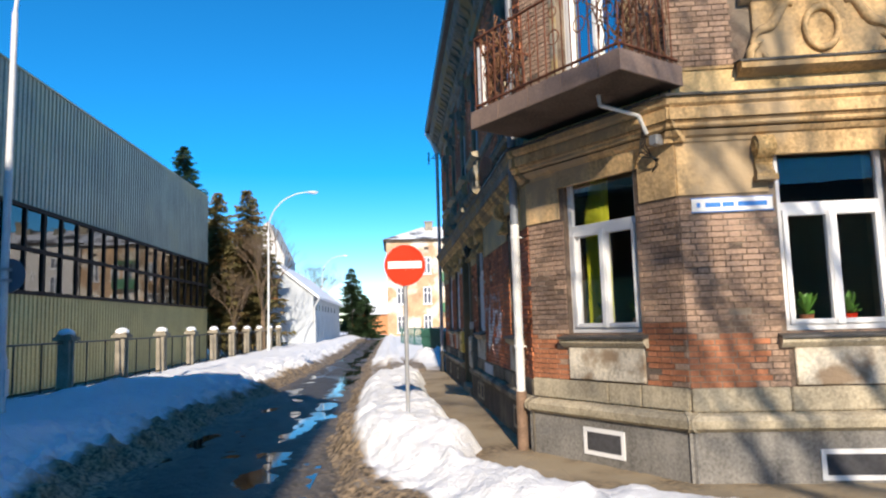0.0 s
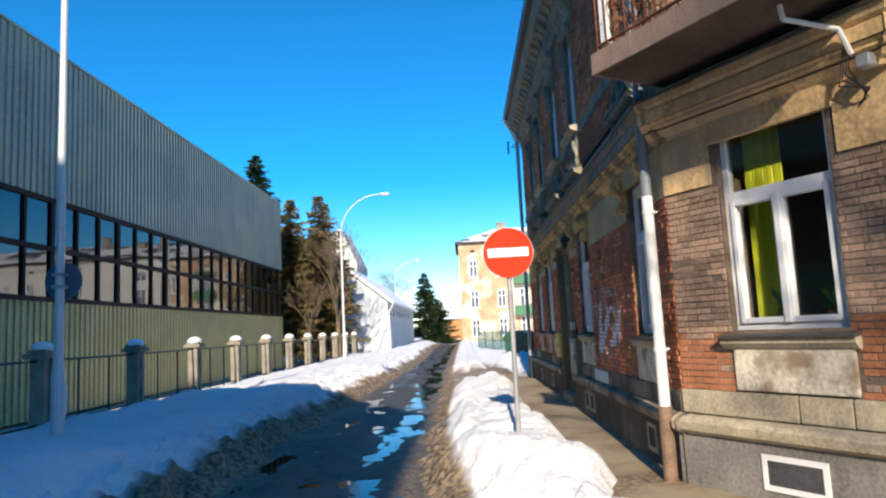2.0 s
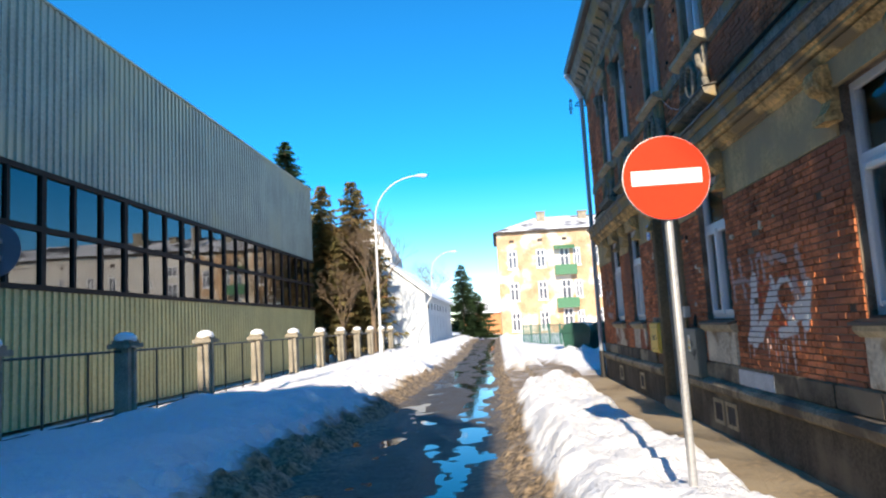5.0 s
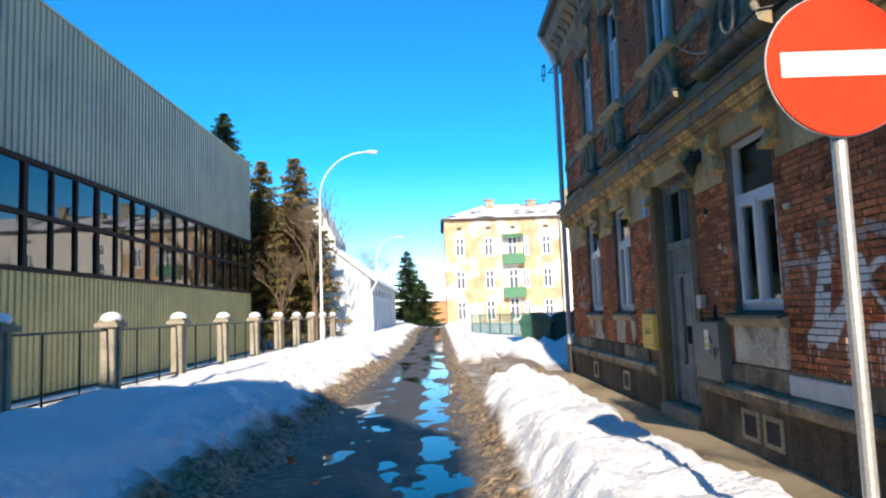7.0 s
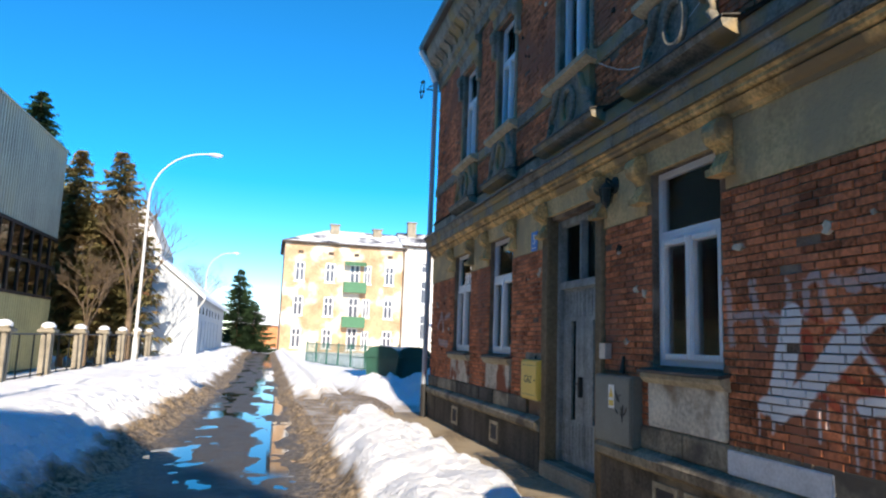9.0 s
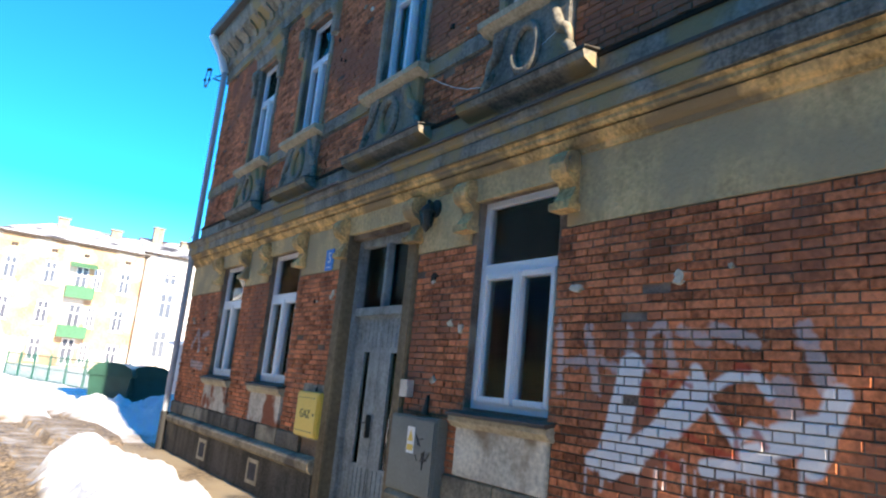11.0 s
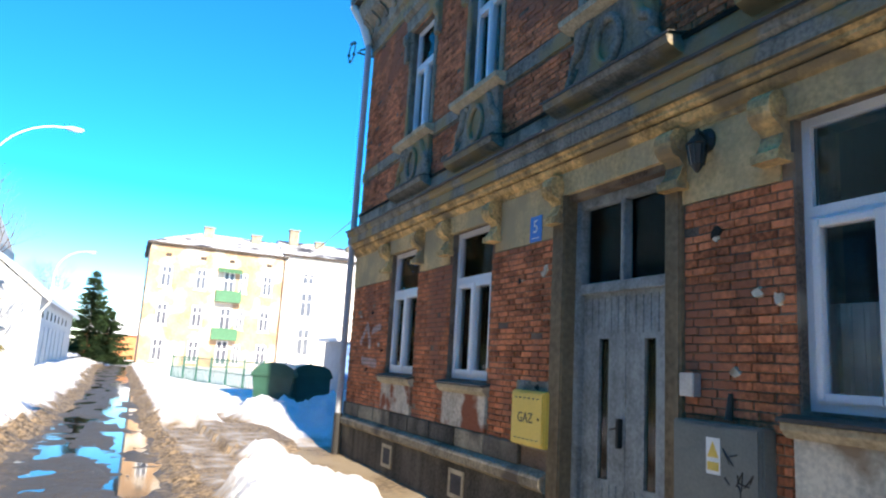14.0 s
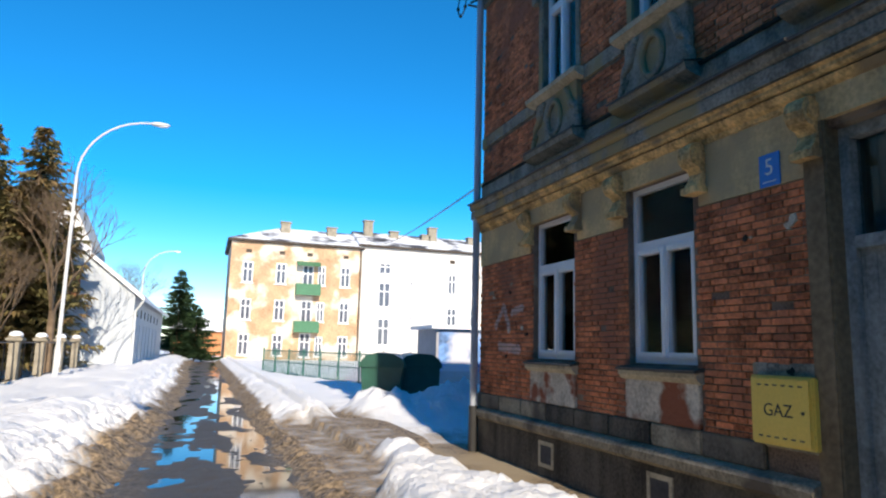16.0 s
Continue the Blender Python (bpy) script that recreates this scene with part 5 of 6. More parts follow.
# ---- yard: bins, green fence, kiosk ----
def bin_container(x, y, rz):
    t = thing("refuse_container", "dark green plastic refuse container with a domed lid, in snow", "refuse container", (x, y, 0), "refuse containers")
    t.rotation_euler = (0, 0, rz)
    bm = bmesh.new()
    v = [bm.verts.new(p) for p in ((-0.6, -0.45, 0.2), (0.6, -0.45, 0.2), (0.6, 0.45, 0.2), (-0.6, 0.45, 0.2), (-0.68, -0.53, 1.15), (0.68, -0.53, 1.15), (0.68, 0.53, 1.15), (-0.68, 0.53, 1.15))]
    for q in ((0, 1, 2, 3), (4, 5, 6, 7), (0, 1, 5, 4), (1, 2, 6, 5), (2, 3, 7, 6), (3, 0, 4, 7)):
        bm.faces.new([v[i] for i in q])
    part("body", bm, M_BINB, t, "dark green plastic tub")
    for k in range(5):
        bm = bmesh.new(); box(bm, -0.5 + k * 0.25 - 0.02, -0.5 + k * 0.25 + 0.02, -0.56, -0.45, 0.3, 1.12)
        part("rib", bm, M_BINB, t)
    bm = bmesh.new(); box(bm, -0.72, 0.72, -0.58, 0.58, 1.12, 1.19, 0.01)
    part("rim", bm, M_BINB, t)
    bm = bmesh.new()
    profile(bm, [(-0.58, 1.19), (-0.5, 1.36), (-0.3, 1.47), (0.1, 1.5), (0.4, 1.42), (0.58, 1.19)], -0.7, 0.7)
    part("lid", bm, M_BINB, t, "domed lid")
    for sx in (-0.5, 0.5):
        for sy in (-0.38, 0.38):
            bm = bmesh.new(); rod(bm, (sx - 0.03, sy, 0.1), (sx + 0.03, sy, 0.1), 0.1, None, 12)
            part("wheel", bm, M_BLACK, t)
    return t


M_BINB = mat("dark_green_plastic", (0.02, 0.085, 0.062), 0.4, 0.2, 4, 40, 0.05)
bin_container(2.0, 31.0, 1.2)
bin_container(2.95, 31.4, 1.5)
kk = thing("painted_kiosk", "small flat-roofed kiosk covered with blue graffiti", "kiosk", (8.6, 41, 0))
bm = bmesh.new(); box(bm, -2.2, 2.4, -1.2, 1.4, -0.2, 2.45, 0.02)
body = part("body", bm, mat("kiosk_grey_panel", (0.4, 0.4, 0.42), 0.7, 0.2, 1, 20, 0.1), kk)
bm = bmesh.new(); box(bm, -2.1, 2.3, -1.225, -1.2, 0.75, 2.35)
part("mural", bm, mat("blue_mural_paint", (0.12, 0.25, 0.5), 0.6, 0.6, 1.2, 6, 0.0, col2=(0.5, 0.5, 0.55)), body, "blue and white spray-painted mural")
bm = bmesh.new(); box(bm, -2.5, 2.6, -1.5, 1.6, 2.45, 2.6, 0.02)
part("roof", bm, M_SNOWCAP, kk, "flat snowy roof slab")
gf = thing("green_mesh_fence", "low green steel mesh fence along the yard", "fence", (3, 44, 0))
M_GF = mat("green_fence_paint", (0.02, 0.13, 0.1), 0.5, 0.2, 4, 40, 0.05)
for i in range(9):
    p0 = Vector((0.6 + 0.45 * i, 52 - 2.0 * i, 0)) - Vector((3, 44, 0)); p1 = Vector((0.6 + 0.45 * (i + 1), 52 - 2.0 * (i + 1), 0)) - Vector((3, 44, 0))
    bm = bmesh.new(); rod(bm, p0, p0 + Vector((0, 0, 1.5)), 0.04, None, 6)
    part("post", bm, M_GF, gf)
    if i < 8:
        for z in (0.25, 0.8, 1.35):
            bm = bmesh.new(); rod(bm, p0 + Vector((0, 0, z)), p1 + Vector((0, 0, z)), 0.02, None, 4)
            part("rail", bm, M_GF, gf)
        for k in range(1, 12):
            q = p0.lerp(p1, k / 12)
            bm = bmesh.new(); rod(bm, q + Vector((0, 0, 0.2)), q + Vector((0, 0, 1.4)), 0.014, None, 4)
            part("wire", bm, M_GF, gf)


# ---- fittings on the street front ----
WORLD_ST = wall_matrix((1.886, 0), (-1, 0))
WORLD_RT = wall_matrix(CR, (-RD.y, RD.x))
WORLD_CH = wall_matrix(CB, nch)


def fitted(name, label, category, m):
    t = thing(name, label, category)
    t.matrix_world = m
    return t


def lettering(body, size, m, material, parent, name="lettering"):
    cu = bpy.data.curves.new(name, "FONT")
    cu.body, cu.size, cu.extrude, cu.align_x, cu.align_y = body, size, 0.001, "CENTER", "CENTER"
    tmp = new("tmp_text", cu)
    me = bpy.data.meshes.new_from_object(tmp.evaluated_get(bpy.context.evaluated_depsgraph_get()))
    bpy.data.objects.remove(tmp)
    me.materials.append(material)
    o = new(name, me)
    o.parent = parent
    o.matrix_local = m
    return o


FACE = Matrix(((-1, 0, 0, 0), (0, 0, 1, 0), (0, 1, 0, 0), (0, 0, 0, 1)))

gz = fitted("gas_meter_box", "yellow steel gas meter box marked GAZ on the wall", "meter box", WORLD_ST @ Matrix.Translation((17.83, 0, 0.93)))
bm = bmesh.new(); box(bm, -0.31, 0.31, 0.0, 0.1, 0, 0.54, 0.012)
gb = part("body", bm, M_YELLOW, gz, "yellow painted steel body")
bm = bmesh.new(); box(bm, -0.285, 0.285, 0.1, 0.113, 0.02, 0.52, 0.006)
gd = part("door", bm, M_YELLOW, gz)
bm = bmesh.new(); rod(bm, (-0.22, 0.11, 0.27), (-0.22, 0.12, 0.27), 0.014, None, 10)
part("lock", bm, M_BLACK, gd, "black round lock")
for k in range(6):
    for zz in (0.06, 0.46):
        bm = bmesh.new(); box(bm, -0.2 + k * 0.08 - 0.02, -0.2 + k * 0.08 + 0.02, 0.112, 0.1145, zz, zz + 0.012)
        part("vent_slot", bm, M_DARKMETAL, gd)
lettering("GAZ", 0.14, Matrix.Translation((0.02, 0.1145, 0.27)) @ FACE, M_BLACK, gd)
bm = bmesh.new(); box(bm, -0.36, 0.36, -0.005, 0.024, -0.03, 0.64, 0.01)
part("plaster_edge", bm, M_STUCCO, gz, "grey mortar round the box")

eb = fitted("electric_cabinet", "grey-green steel electric cabinet with a warning sticker", "cabinet", WORLD_ST @ Matrix.Translation((15.41, 0, 0.69)))
bm = bmesh.new(); box(bm, -0.39, 0.39, 0.0, 0.13, 0, 0.7, 0.012)
ebb = part("body", bm, M_EBOX, eb)
bm = bmesh.new(); box(bm, -0.365, 0.365, 0.13, 0.143, 0.02, 0.68, 0.006)
ebd = part("door", bm, M_EBOX, eb, "scratched door with scrawled marks")
bm = bmesh.new(); box(bm, -0.06, 0.06, 0.143, 0.146, 0.36, 0.6)
stk = part("sticker", bm, M_SIGNW, ebd, "white sticker with a yellow triangle")
bm = bmesh.new(); vv = [bm.verts.new(p) for p in ((-0.05, 0.1475, 0.47), (0.05, 0.1475, 0.47), (0, 0.1475, 0.58))]; bm.faces.new(vv)
part("warning_triangle", bm, M_YELLOW, ebd, "yellow warning triangle")
bm = bmesh.new(); box(bm, -0.05, 0.05, 0.146, 0.1475, 0.385, 0.44)
part("warning_text_bar", bm, M_YELLOW, ebd)
for k in range(7):
    a0 = random.uniform(-0.3, -0.12); z0 = random.uniform(0.3, 0.6)
    bm = bmesh.new(); tube(bm, [(a0, 0.145, z0), (a0 + random.uniform(-0.08, 0.08), 0.145, z0 + random.uniform(-0.1, 0.1)), (a0 + random.uniform(-0.1, 0.1), 0.145, z0 + random.uniform(-0.1, 0.1))], 0.005, 4)
    part("scrawl", bm, M_BLACK, ebd)
bm = bmesh.new(); rod(bm, (-0.05, 0.05, 0.72), (-0.05, 0.03, 0.9), 0.03, 0.015, 8)
part("cable_gland", bm, M_BLACK, eb)

lt = fitted("wall_lantern", "small black iron lantern with glass on the wall", "wall lamp", WORLD_ST @ Matrix.Translation((15.55, 0, 3.42)))
bm = bmesh.new(); ball(bm, (0, 0.03, 0.05), 0.09, 1, 0.5, 1.1, 10); rod(bm, (0, 0.03, 0.06), (0, 0.13, 0.12), 0.016); rod(bm, (0, 0.13, 0.12), (0, 0.13, 0.06), 0.014)
part("bracket", bm, M_BLACK, lt)
bm = bmesh.new(); rod(bm, (0, 0.13, -0.16), (0, 0.13, -0.22), 0.05, 0.01, 10)
part("finial", bm, M_BLACK, lt)
bm = bmesh.new(); rod(bm, (0, 0.13, 0.07), (0, 0.13, 0.0), 0.03, 0.085, 10)
for k in range(6):
    a = k * 1.047
    rib = bmesh.new(); rod(rib, (0.078 * math.cos(a), 0.13 + 0.078 * math.sin(a), 0), (0.05 * math.cos(a), 0.13 + 0.05 * math.sin(a), -0.16), 0.009, None, 4)
    part("rib", rib, M_BLACK, lt)
part("cap", bm, M_BLACK, lt)
bm = bmesh.new(); rod(bm, (0, 0.13, -0.155), (0, 0.13, -0.005), 0.04, 0.068, 10)
part("glass", bm, mat("old_lamp_glass", (0.05, 0.05, 0.05), 0.1, 0.13, 5, 40, 0.0), lt, "dusty glass")

np_ = fitted("house_number_plate", "small blue enamel house number plate reading 5", "number plate", WORLD_ST @ Matrix.Translation((17.9, 0.022, 3.02)))
bm = bmesh.new(); box(bm, -0.11, 0.11, 0, 0.012, 0, 0.28, 0.004)
pl = part("plate", bm, M_BLUE, np_)
lettering("5", 0.2, Matrix.Translation((0, 0.0135, 0.16)) @ FACE, M_SIGNW, pl)
bm = bmesh.new(); box(bm, -0.07, 0.07, 0.012, 0.0135, 0.035, 0.045)
part("text_bar", bm, M_SIGNW, pl)

lb = fitted("intercom_box", "small grey steel intercom box beside the door", "intercom", WORLD_ST @ Matrix.Translation((15.7, 0.02, 1.55)))
bm = bmesh.new(); box(bm, -0.07, 0.07, 0, 0.08, 0, 0.17, 0.006)
part("body", bm, M_GALV, lb)

wb = fitted("whitewashed_board", "whitewashed stone slab above the plinth ledge", "slab", WORLD_ST @ Matrix.Translation((13.17, 0.01, 0.71)))
bm = bmesh.new(); box(bm, -0.53, 0.52, 0, 0.045, 0, 0.19, 0.008)
part("slab", bm, mat("whitewash", (0.62, 0.63, 0.65), 0.8, 0.15, 6, 40, 0.4, streak=0.5), wb)

spl = fitted("street_name_plate", "white enamel street name plate with blue marks", "street sign", WORLD_RT @ Matrix.Translation((8.45, 0.02, 2.83)))
bm = bmesh.new(); box(bm, -0.42, 0.42, 0, 0.012, 0, 0.14, 0.004)
pl = part("plate", bm, M_SIGNW, spl)
for a, b in ((0.37, 0.33), (0.28, 0.12), (0.1, -0.02), (-0.06, -0.36)):
    bm = bmesh.new(); box(bm, b, a, 0.012, 0.014, 0.045, 0.095)
    part("text_bar", bm, M_BLUE, pl)
bm = bmesh.new(); box(bm, -0.43, 0.43, -0.002, 0.006, -0.01, 0.0); box(bm, -0.43, 0.43, -0.002, 0.006, 0.14, 0.15)
part("rim", bm, M_BLUE, pl)

def window_plant(m, u, z, seed, flower):
    """A potted house plant standing on an inner window board."""
    rng = random.Random(seed)
    t = fitted("potted_plant", "green potted house plant on a window board" if not flower else "potted plant with red flowers on a window board", "plant", m @ Matrix.Translation((u, -0.29, z)))
    bm = bmesh.new(); rod(bm, (0, 0, 0), (0, 0, 0.13), 0.055, 0.075, 14)
    part("pot", bm, M_BRICK_NEW if not flower else M_RED, t, "glazed clay pot")
    bm = bmesh.new()
    for k in range(26):
        a, r, h = rng.uniform(0, 6.28), rng.uniform(0.05, 0.17), rng.uniform(0.16, 0.4)
        d, w = Vector((math.cos(a), math.sin(a) * 0.6, 0)), Vector((-math.sin(a), math.cos(a), 0))
        p = [Vector((0, 0, 0.13)), d * r * 0.6 + w * 0.035 + Vector((0, 0, h * 0.85)), d * r + Vector((0, 0, h)), d * r * 0.6 - w * 0.035 + Vector((0, 0, h * 0.82))]
        bm.faces.new([bm.verts.new(v) for v in p])
    part("leaves", bm, M_LEAF, t, "fresh green leaves")
    bm = bmesh.new(); box(bm, -0.3, 0.3, -0.12, 0.1, -0.03, 0)
    board = fitted("window_board", "white inner window board", "window board", m @ Matrix.Translation((u, -0.29, z)))
    part("board", bm, M_WHITE, board)


M_LEAF = mat("house_plant_leaf", (0.07, 0.2, 0.03), 0.5, 0.4, 8, 40, 0.1)
window_plant(WORLD_CH, 1.35, 1.58, 1, False)
window_plant(WORLD_CH, 0.85, 1.58, 2, False)
window_plant(WORLD_RT, 7.65, 1.57, 3, False)
window_plant(WORLD_RT, 7.2, 1.57, 4, True)

# bracket under the balcony with a flood light and cables
br = fitted("lamp_bracket", "pale bent pipe bracket with a wall box", "bracket", WORLD_CH @ Matrix.Translation((0.2, 0, 3.75)))
bm = bmesh.new(); tube(bm, [(0, 0.2, -0.02), (0.02, 0.3, 0.18), (0.25, 0.65, 0.3), (0.26, 0.66, 0.42)], 0.022, 8)
part("pipe", bm, M_PIPE, br)
bm = bmesh.new(); box(bm, -0.14, -0.03, 0.1, 0.22, -0.16, -0.05, 0.01)
part("box", bm, M_GALV, br)
for k in range(4):
    bm = bmesh.new(); tube(bm, [(0.02 * k, 0.2, 0.05), (0.05 + 0.03 * k, 0.18, -0.12 - 0.04 * k), (-0.02 * k, 0.1, -0.3), (0.03 * k, 0.03, -0.35 - 0.02 * k)], 0.007, 4)
    part("cable", bm, M_BLACK, br)
for nm, pts in (("wall_cable", [(-0.02, 0.05, 4.1), (0.0, 0.05, 5.0), (0.03, 0.05, 5.25), (-0.1, 0.06, 5.6), (-0.35, 0.06, 6.0), (-0.6, 0.05, 6.4)]), ("wall_cable", [(0.12, 0.05, 4.1), (0.1, 0.05, 4.7), (0.06, 0.06, 5.2)])):
    wc = fitted(nm, "loose black cable hanging on the wall", "cable", WORLD_CH)
    bm = bmesh.new(); tube(bm, pts, 0.012, 5)
    part("strand", bm, M_BLACK, wc)
bm = bmesh.new()
oc = thing("overhead_cable", "thin black cable from the tenement across the yard", "cable", (1.9, 24.25, 4.5))
n = 16
tube(bm, [(11.0 * i / n, 60 * i / n, 9.5 * i / n - 1.2 * math.sin(math.pi * i / n)) for i in range(n + 1)], 0.018, 4)
part("strand", bm, M_BLACK, oc)

# mortar smears left on the brick of the street front
smear_rng = random.Random(17)
for k in range(34):
    u, z = smear_rng.choice([(smear_rng.uniform(17.7, 18.7), smear_rng.uniform(1.5, 2.9)), (smear_rng.uniform(14.95, 15.7), smear_rng.uniform(1.6, 2.95)), (smear_rng.uniform(17.4, 18.8), smear_rng.uniform(5.4, 7.2)), (smear_rng.uniform(14.8, 16.0), smear_rng.uniform(5.4, 7.2)), (smear_rng.uniform(22.4, 24.0), smear_rng.uniform(1.2, 2.9)), (smear_rng.uniform(12.2, 13.6), smear_rng.uniform(2.5, 2.95))])
    bm = bmesh.new()
    n, r = 9, smear_rng.uniform(0.02, 0.07)
    rim = [(r * smear_rng.uniform(0.5, 1.3) * math.cos(6.283 * i / n), r * 0.8 * smear_rng.uniform(0.5, 1.3) * math.sin(6.283 * i / n)) for i in range(n)]
    top = [bm.verts.new((u + p * 0.8, 0.026, z + q * 0.8)) for p, q in rim]
    low = [bm.verts.new((u + p, 0.0, z + q)) for p, q in rim]
    bm.faces.new(top)
    for i in range(n):
        bm.faces.new((top[i], top[(i + 1) % n], low[(i + 1) % n], low[i]))
    part("mortar_smear", bm, M_PLASTER_W if k % 3 else M_GROOVE, wall_st, "", W_ST)
wc = fitted("wall_cable", "thin pale cable sagging along the street front", "cable", WORLD_ST)
bm = bmesh.new(); sweep(bm, [(15.9 - 0.25 * i, 0.06 + 0.01 * math.sin(i), 5.05 - 0.32 * math.sin(math.pi * i / 8) - 0.03 * i) for i in range(9)], [0.005] * 9, 5)
part("strand", bm, M_PIPE, wc)

# ---- sprayed letters, as (from, to, half width) along the wall ----
SPRAY_WHITE = [
    ((13.0, 1.93), (13.09, 1.53), 0.105),
    ((13.09, 1.53), (13.17, 1.29), 0.105),
    ((13.3, 1.28), (12.94, 1.32), 0.071),
    ((13.15, 1.25), (12.79, 1.49), 0.085),
    ((12.79, 1.49), (12.5, 1.82), 0.085),
    ((12.65, 1.58), (12.47, 1.77), 0.081),
    ((12.5, 1.93), (12.44, 1.79), 0.044),
    ((12.41, 1.74), (12.23, 1.52), 0.032),
    ((12.38, 1.83), (12.26, 1.9), 0.034),
    ((12.26, 1.9), (12.11, 1.91), 0.034),
    ((12.11, 1.91), (12.03, 1.81), 0.034),
    ((12.23, 1.54), (12.14, 1.61), 0.036),
    ((12.14, 1.61), (12.03, 1.58), 0.036),
    ((12.42, 1.35), (12.04, 1.41), 0.06),
    ((12.17, 1.46), (11.85, 1.57), 0.06),
    ((11.98, 1.59), (11.72, 1.67), 0.065),
    ((11.8, 1.45), (11.66, 1.82), 0.071),
]
SPRAY_FAINT = [
    ((23.55, 2.0), (23.25, 2.3), 0.05),
    ((23.25, 2.3), (23.05, 1.95), 0.05),
    ((22.95, 2.2), (22.6, 2.25), 0.05),
    ((23.4, 1.68), (22.7, 1.64), 0.07),
    ((13.69, 2.24), (13.66, 1.74), 0.034),
    ((13.67, 1.96), (13.36, 1.96), 0.034),
    ((13.41, 2.2), (13.29, 1.75), 0.036),
    ((13.27, 1.98), (13.14, 1.92), 0.028),
    ((13.03, 2.2), (13.0, 2.09), 0.026),
    ((13.0, 2.09), (13.07, 1.99), 0.026),
    ((12.87, 1.94), (12.84, 2.17), 0.032),
    ((12.84, 2.17), (12.74, 2.23), 0.032),
    ((12.74, 2.23), (12.67, 1.93), 0.032),
    ((12.61, 2.18), (12.42, 2.11), 0.04),
    ((12.38, 2.18), (12.13, 2.11), 0.048),
    ((11.95, 1.85), (11.9, 1.65), 0.073),
    ((11.83, 2.18), (11.71, 1.86), 0.052),
]
SPRAY_RED = [
    ((12.87, 1.8), (12.85, 1.68), 0.052),
    ((12.75, 1.77), (12.64, 1.87), 0.018),
    ((12.64, 1.87), (12.54, 1.83), 0.018),
    ((12.86, 1.95), (12.72, 1.89), 0.018),
    ((12.4, 1.74), (12.21, 1.56), 0.018),
    ((12.58, 1.55), (12.41, 1.46), 0.02),
    ((12.41, 1.46), (12.22, 1.44), 0.02),
    ((12.23, 1.96), (12.16, 1.95), 0.032),
    ((12.23, 1.53), (12.22, 1.43), 0.016),
    ((12.11, 1.59), (12.06, 1.52), 0.018),
    ((12.76, 1.4), (12.61, 1.32), 0.028),
]


drip_rng = random.Random(8)
SPRAY_DRIPS = []
for k in range(16):
    du, dz = drip_rng.uniform(11.75, 13.4), drip_rng.uniform(1.2, 1.45)
    SPRAY_DRIPS.append(((du, dz), (du + drip_rng.uniform(-0.015, 0.015), dz - drip_rng.uniform(0.1, 0.42)), drip_rng.uniform(0.006, 0.014)))


def spray(m, layers):
    """Lays paint of the given colours along strokes over a material's base colour, broken up by noise."""
    N, L = m.node_tree.nodes, m.node_tree.links
    b = N["Principled BSDF"]
    base = b.inputs["Base Color"].links[0].from_socket
    geo = N.new("ShaderNodeNewGeometry")
    flat = N.new("ShaderNodeVectorMath"); flat.operation = "MULTIPLY"; flat.inputs[1].default_value = (0, 1, 1)
    L.new(geo.outputs["Position"], flat.inputs[0])
    ns = N.new("ShaderNodeTexNoise"); ns.inputs["Scale"].default_value, ns.inputs["Detail"].default_value = 14, 6
    L.new(geo.outputs["Position"], ns.inputs["Vector"])
    for strokes, colour, soft, cover in layers:
        near = None
        for (a, c), (d, e), w in strokes:
            A, B = Vector((0, a, c)), Vector((0, d - a, e - c))
            s = N.new("ShaderNodeVectorMath"); s.operation = "SUBTRACT"; s.inputs[1].default_value = A
            L.new(flat.outputs[0], s.inputs[0])
            dt = N.new("ShaderNodeVectorMath"); dt.operation = "DOT_PRODUCT"; dt.inputs[1].default_value = B / B.length_squared
            L.new(s.outputs[0], dt.inputs[0])
            cl = N.new("ShaderNodeClamp"); L.new(dt.outputs["Value"], cl.inputs[0])
            sc = N.new("ShaderNodeVectorMath"); sc.operation = "SCALE"; sc.inputs[0].default_value = B
            L.new(cl.outputs[0], sc.inputs["Scale"])
            ds = N.new("ShaderNodeVectorMath"); ds.operation = "DISTANCE"
            L.new(s.outputs[0], ds.inputs[0]); L.new(sc.outputs[0], ds.inputs[1])
            sw = N.new("ShaderNodeMath"); sw.operation = "SUBTRACT"; sw.inputs[1].default_value = w
            L.new(ds.outputs["Value"], sw.inputs[0])
            if near is None:
                near = sw.outputs[0]
            else:
                mn = N.new("ShaderNodeMath"); mn.operation = "MINIMUM"
                L.new(near, mn.inputs[0]); L.new(sw.outputs[0], mn.inputs[1]); near = mn.outputs[0]
        j = N.new("ShaderNodeMath"); j.operation = "MULTIPLY_ADD"; j.inputs[1].default_value = soft
        L.new(ns.outputs[0], j.inputs[0]); L.new(near, j.inputs[2])
        r = N.new("ShaderNodeMapRange")
        r.inputs["From Min"].default_value, r.inputs["From Max"].default_value = soft * 0.5 + 0.012, soft * 0.5 - 0.012
        r.inputs["To Max"].default_value = cover
        L.new(j.outputs[0], r.inputs["Value"])
        mx = N.new("ShaderNodeMix"); mx.data_type = "RGBA"; mx.inputs[7].default_value = (*colour, 1)
        L.new(r.outputs[0], mx.inputs[0]); L.new(base, mx.inputs[6]); base = mx.outputs[2]
    L.new(base, b.inputs["Base Color"])


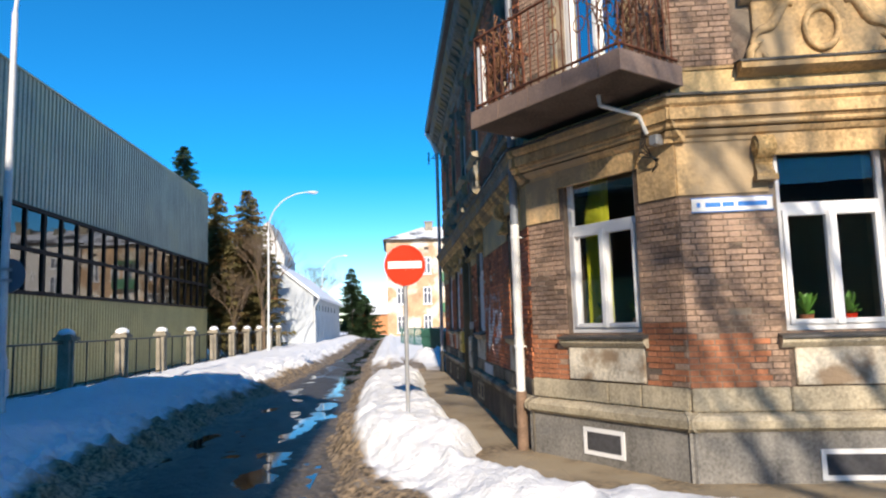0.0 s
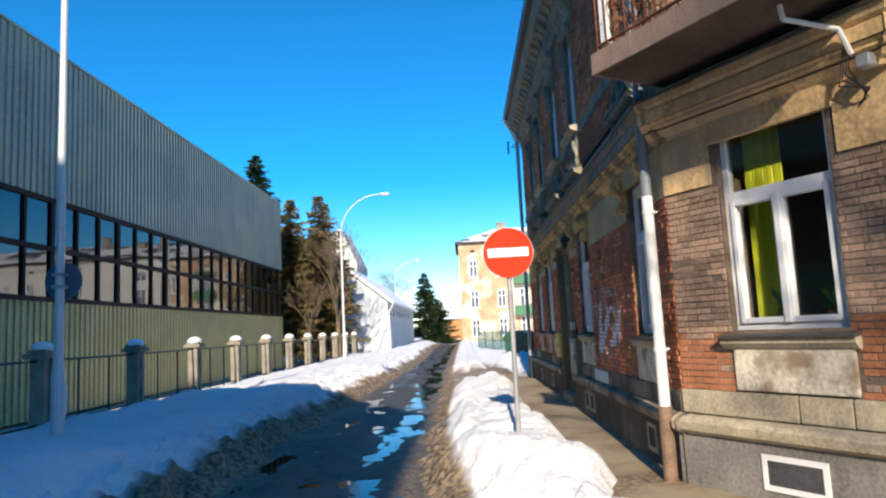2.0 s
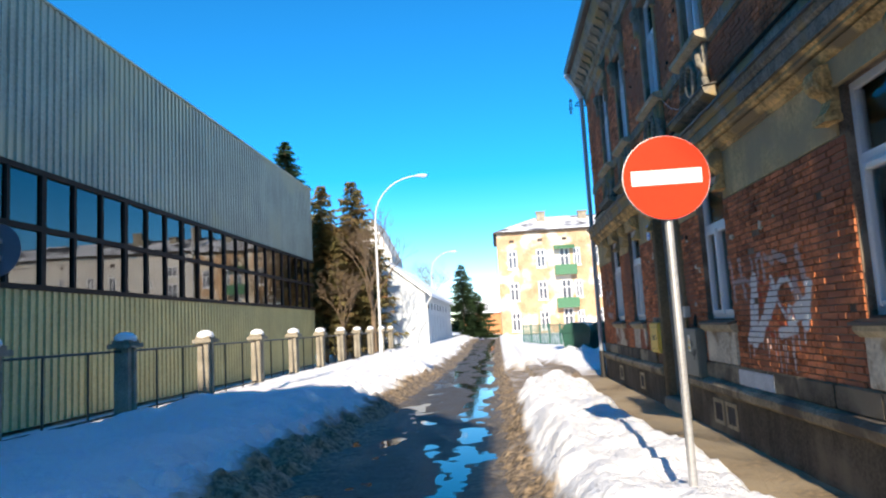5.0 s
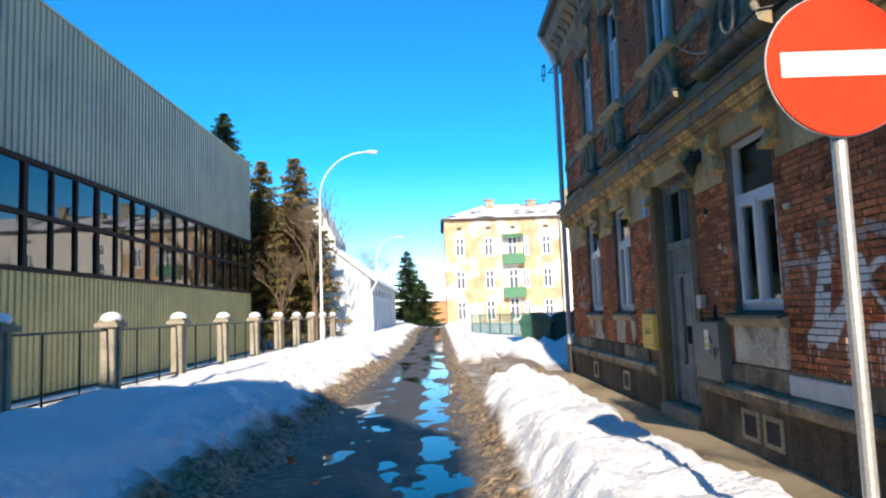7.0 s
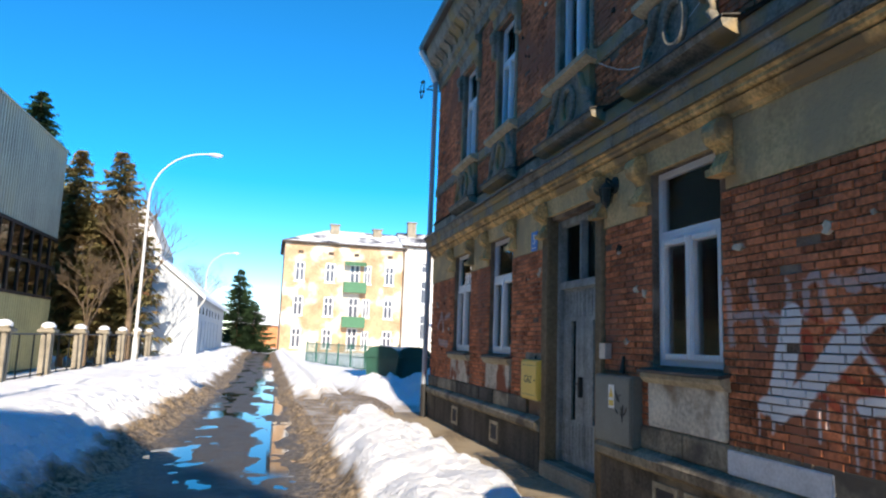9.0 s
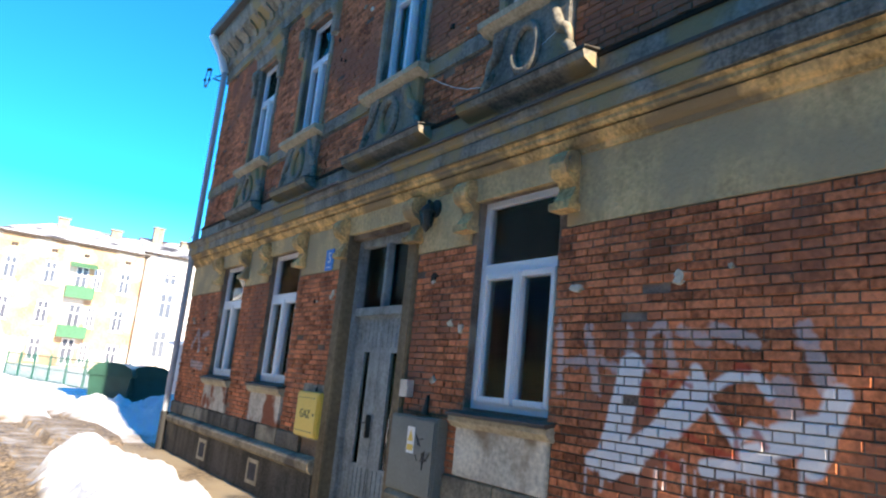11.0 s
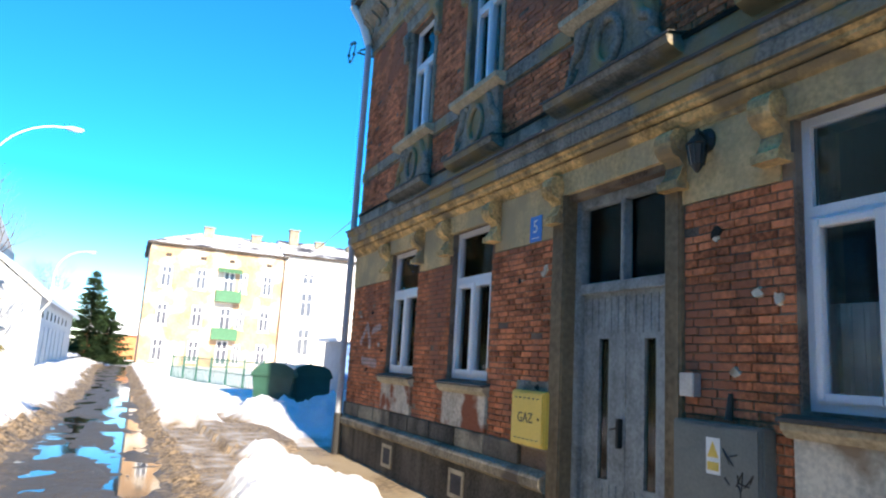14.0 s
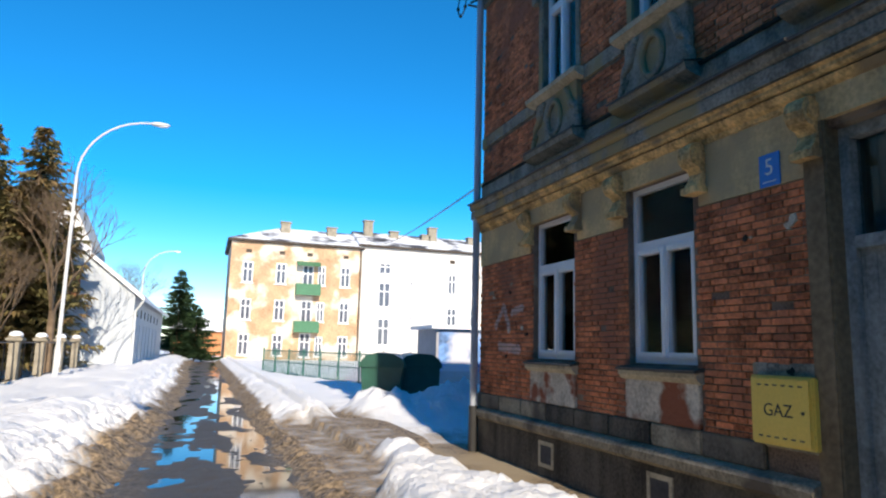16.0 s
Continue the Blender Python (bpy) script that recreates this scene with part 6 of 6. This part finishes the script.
M_BRICK_GRAF = mat("sprayed_red_brick", (0.5, 0.165, 0.075), 0.85, 0.6, 1.6, 25, 0.9, col2=(0.34, 0.13, 0.075), island=0.4)
M_BRICK_GRAFP = mat("sprayed_red_brick_piece", (0.5, 0.165, 0.075), 0.85, 0.6, 1.6, 25, 0.9, col2=(0.34, 0.13, 0.075), rnd=0.4)
for gm in (M_BRICK_GRAF, M_BRICK_GRAFP):
    spray(gm, [(SPRAY_FAINT, (0.5, 0.5, 0.52), 0.1, 0.6), (SPRAY_WHITE, (0.75, 0.75, 0.76), 0.03, 0.95), (SPRAY_DRIPS, (0.7, 0.7, 0.71), 0.03, 0.8), (SPRAY_RED, (0.4, 0.05, 0.03), 0.05, 0.7)])


# ---- bricks, last ----
def bricks(m, wall, u0, u1, z0, z1, skip, material, piece_range=None, special=None, seed=1, only=None, proud=0.02):
    """Courses of bricks proud of the mortar; skip(u, z) leaves places out. piece_range (ua, ub, za, zb) become objects of their own."""
    rng = random.Random(seed)
    H, J = 0.0555, 0.008
    vs, fs, pieces = [], [], []
    shapes = {}
    r, z = 0, z0
    while z + H <= z1:
        u, k = u0 - (0.173 if r % 2 else 0.0), 0
        while u < u1:
            k += 1
            ln = 0.222 if k % 2 else 0.125
            a, b = max(u, u0) + J / 2, min(u + ln, u1) - J / 2
            u += ln
            if b - a < 0.04:
                continue
            cz = z + H / 2
            while b - a > 0.03 and skip(a, cz):
                a += 0.01
            while b - a > 0.03 and skip(b, cz):
                b -= 0.01
            cu = (a + b) / 2
            if b - a < 0.035 or skip(cu, cz) or rng.random() < 0.01 or (only and not only(cu, cz)):
                continue
            d = rng.uniform(0.004, proud)
            if piece_range and piece_range[0] < cu < piece_range[1] and piece_range[2] < cz < piece_range[3] and len(pieces) < 300:
                pieces.append((a, b, z, d, special(cu, cz) if special else None))
                continue
            i = len(vs)
            e = 0.004
            t0, t1 = rng.uniform(-0.003, 0.003), rng.uniform(-0.003, 0.003)
            vs += [(a, -0.002, z), (b, -0.002, z), (b, -0.002, z + H), (a, -0.002, z + H), (a + e, d, z + e + t0), (b - e, d, z + e + t1), (b - e, d, z + H - e + t1), (a + e, d, z + H - e + t0)]
            fs += [(i + 4, i + 5, i + 6, i + 7), (i, i + 1, i + 5, i + 4), (i + 1, i + 2, i + 6, i + 5), (i + 2, i + 3, i + 7, i + 6), (i + 3, i, i + 4, i + 7)]
        z += H + J
        r += 1
    me = bpy.data.meshes.new("brickwork")
    me.from_pydata(vs, [], fs)
    me.transform(m)
    me.materials.append(material)
    ob = new("brickwork", me)
    ob.parent = wall
    tagged(ob, "weathered brick courses", kind="stuff")
    for a, b, z, d, mt in pieces:
        key = (round(b - a, 2), mt)
        if key not in shapes:
            w, e = (b - a) / 2, 0.004
            me = bpy.data.meshes.new("brick")
            me.from_pydata([(-w, -0.002, 0), (w, -0.002, 0), (w, -0.002, H), (-w, -0.002, H), (-w + e, 0.014, e), (w - e, 0.014, e), (w - e, 0.014, H - e), (-w + e, 0.014, H - e)], [],
                           [(4, 5, 6, 7), (0, 1, 5, 4), (1, 2, 6, 5), (2, 3, 7, 6), (3, 0, 4, 7)])
            me.materials.append(mt or M_BRICK_P)
            shapes[key] = me
        o = new("brick", shapes[key])
        o.parent = wall
        o.matrix_local = m @ Matrix.Translation(((a + b) / 2, d - 0.014, z)) @ Matrix.Rotation(rng.uniform(-0.012, 0.012), 4, "Y")


def st_skip(u, z):
    if any(a - 0.01 < u < b + 0.01 and lo - 0.02 < z < hi + 0.01 for a, b, lo, hi in st_holes):
        return True
    if 15.8 < u < 17.57 and z < 3.7:
        return True
    if 3.0 < z < 4.43:
        return True
    if z < 0.93:
        return True
    if z < 1.36 and any(a - 0.06 < u < b + 0.06 for a, b in GF):
        return True
    if 5.06 < z < 5.28:
        return True
    if 4.4 < z < 5.28 and any(a - 0.12 < u < b + 0.12 for a, b in UF):
        return True
    return False


GRAF = (10.0, 13.74, 0.75, 2.5)


def in_graf(u, z):
    return (GRAF[0] < u < GRAF[1] and GRAF[2] < z < GRAF[3]) or (22.3 < u < 24.1 and 1.4 < z < 2.6)


bricks(W_ST, wall_st, 9.07, YEND, 0.73, 7.74, st_skip, M_BRICK, None, None, 3, lambda u, z: not in_graf(u, z))
bricks(W_ST, wall_st, 9.07, YEND, 0.73, 7.74, st_skip, M_BRICK_GRAF, (12.4, 13.6, 1.1, 2.2), lambda u, z: M_BRICK_GRAFP, 3, in_graf)


def ch_skip(u, z):
    return any(a - 0.01 < u < b + 0.01 and lo - 0.02 < z < hi + 0.01 for a, b, lo, hi in ch_holes) or 3.0 < z < 4.43 or (z < 1.4 and ch_holes[0][0] - 0.04 < u < ch_holes[0][1] + 0.01)


def rt_skip(u, z):
    return any(a - 0.01 < u < b + 0.01 and lo - 0.02 < z < hi + 0.01 for a, b, lo, hi in rt_holes) or 3.0 < z < 4.43 or (z < 1.4 and rt_holes[0][0] < u < rt_holes[0][1]) or (4.4 < z < 5.28 and LR - 2.4 < u < LR - 0.7)


def orange_low(a, b, lo, hi):
    return lambda u, z: a < u < b and lo < z < hi


zones_ch = [orange_low(0.08, 0.5, 0.9, 1.7), orange_low(LCH - 0.6, LCH + 0.1, 0.9, 1.5)]
zones_rt = [orange_low(LR - 0.75, LR - 0.0, 0.9, 1.5)]
def ragged(zones):
    """The repair zones with an uneven edge."""
    return lambda u, z: any(f(u + 0.06 * math.sin(z * 31), z + 0.05 * math.sin(u * 23)) for f in zones)


for wm, wall, length, skip, zones, sd in ((W_CH, wall_ch, LCH, ch_skip, zones_ch, 5), (W_RT, wall_rt, LR, rt_skip, zones_rt, 6)):
    zone = ragged(zones)
    bricks(wm, wall, 0.0, length, 0.965, 7.74, skip, M_BRICK_SUN, None, None, sd, lambda u, z: not zone(u, z), 0.012)
    bricks(wm, wall, 0.0, length, 0.965, 7.74, skip, M_BRICK_NEW, None, None, sd, zone, 0.012)
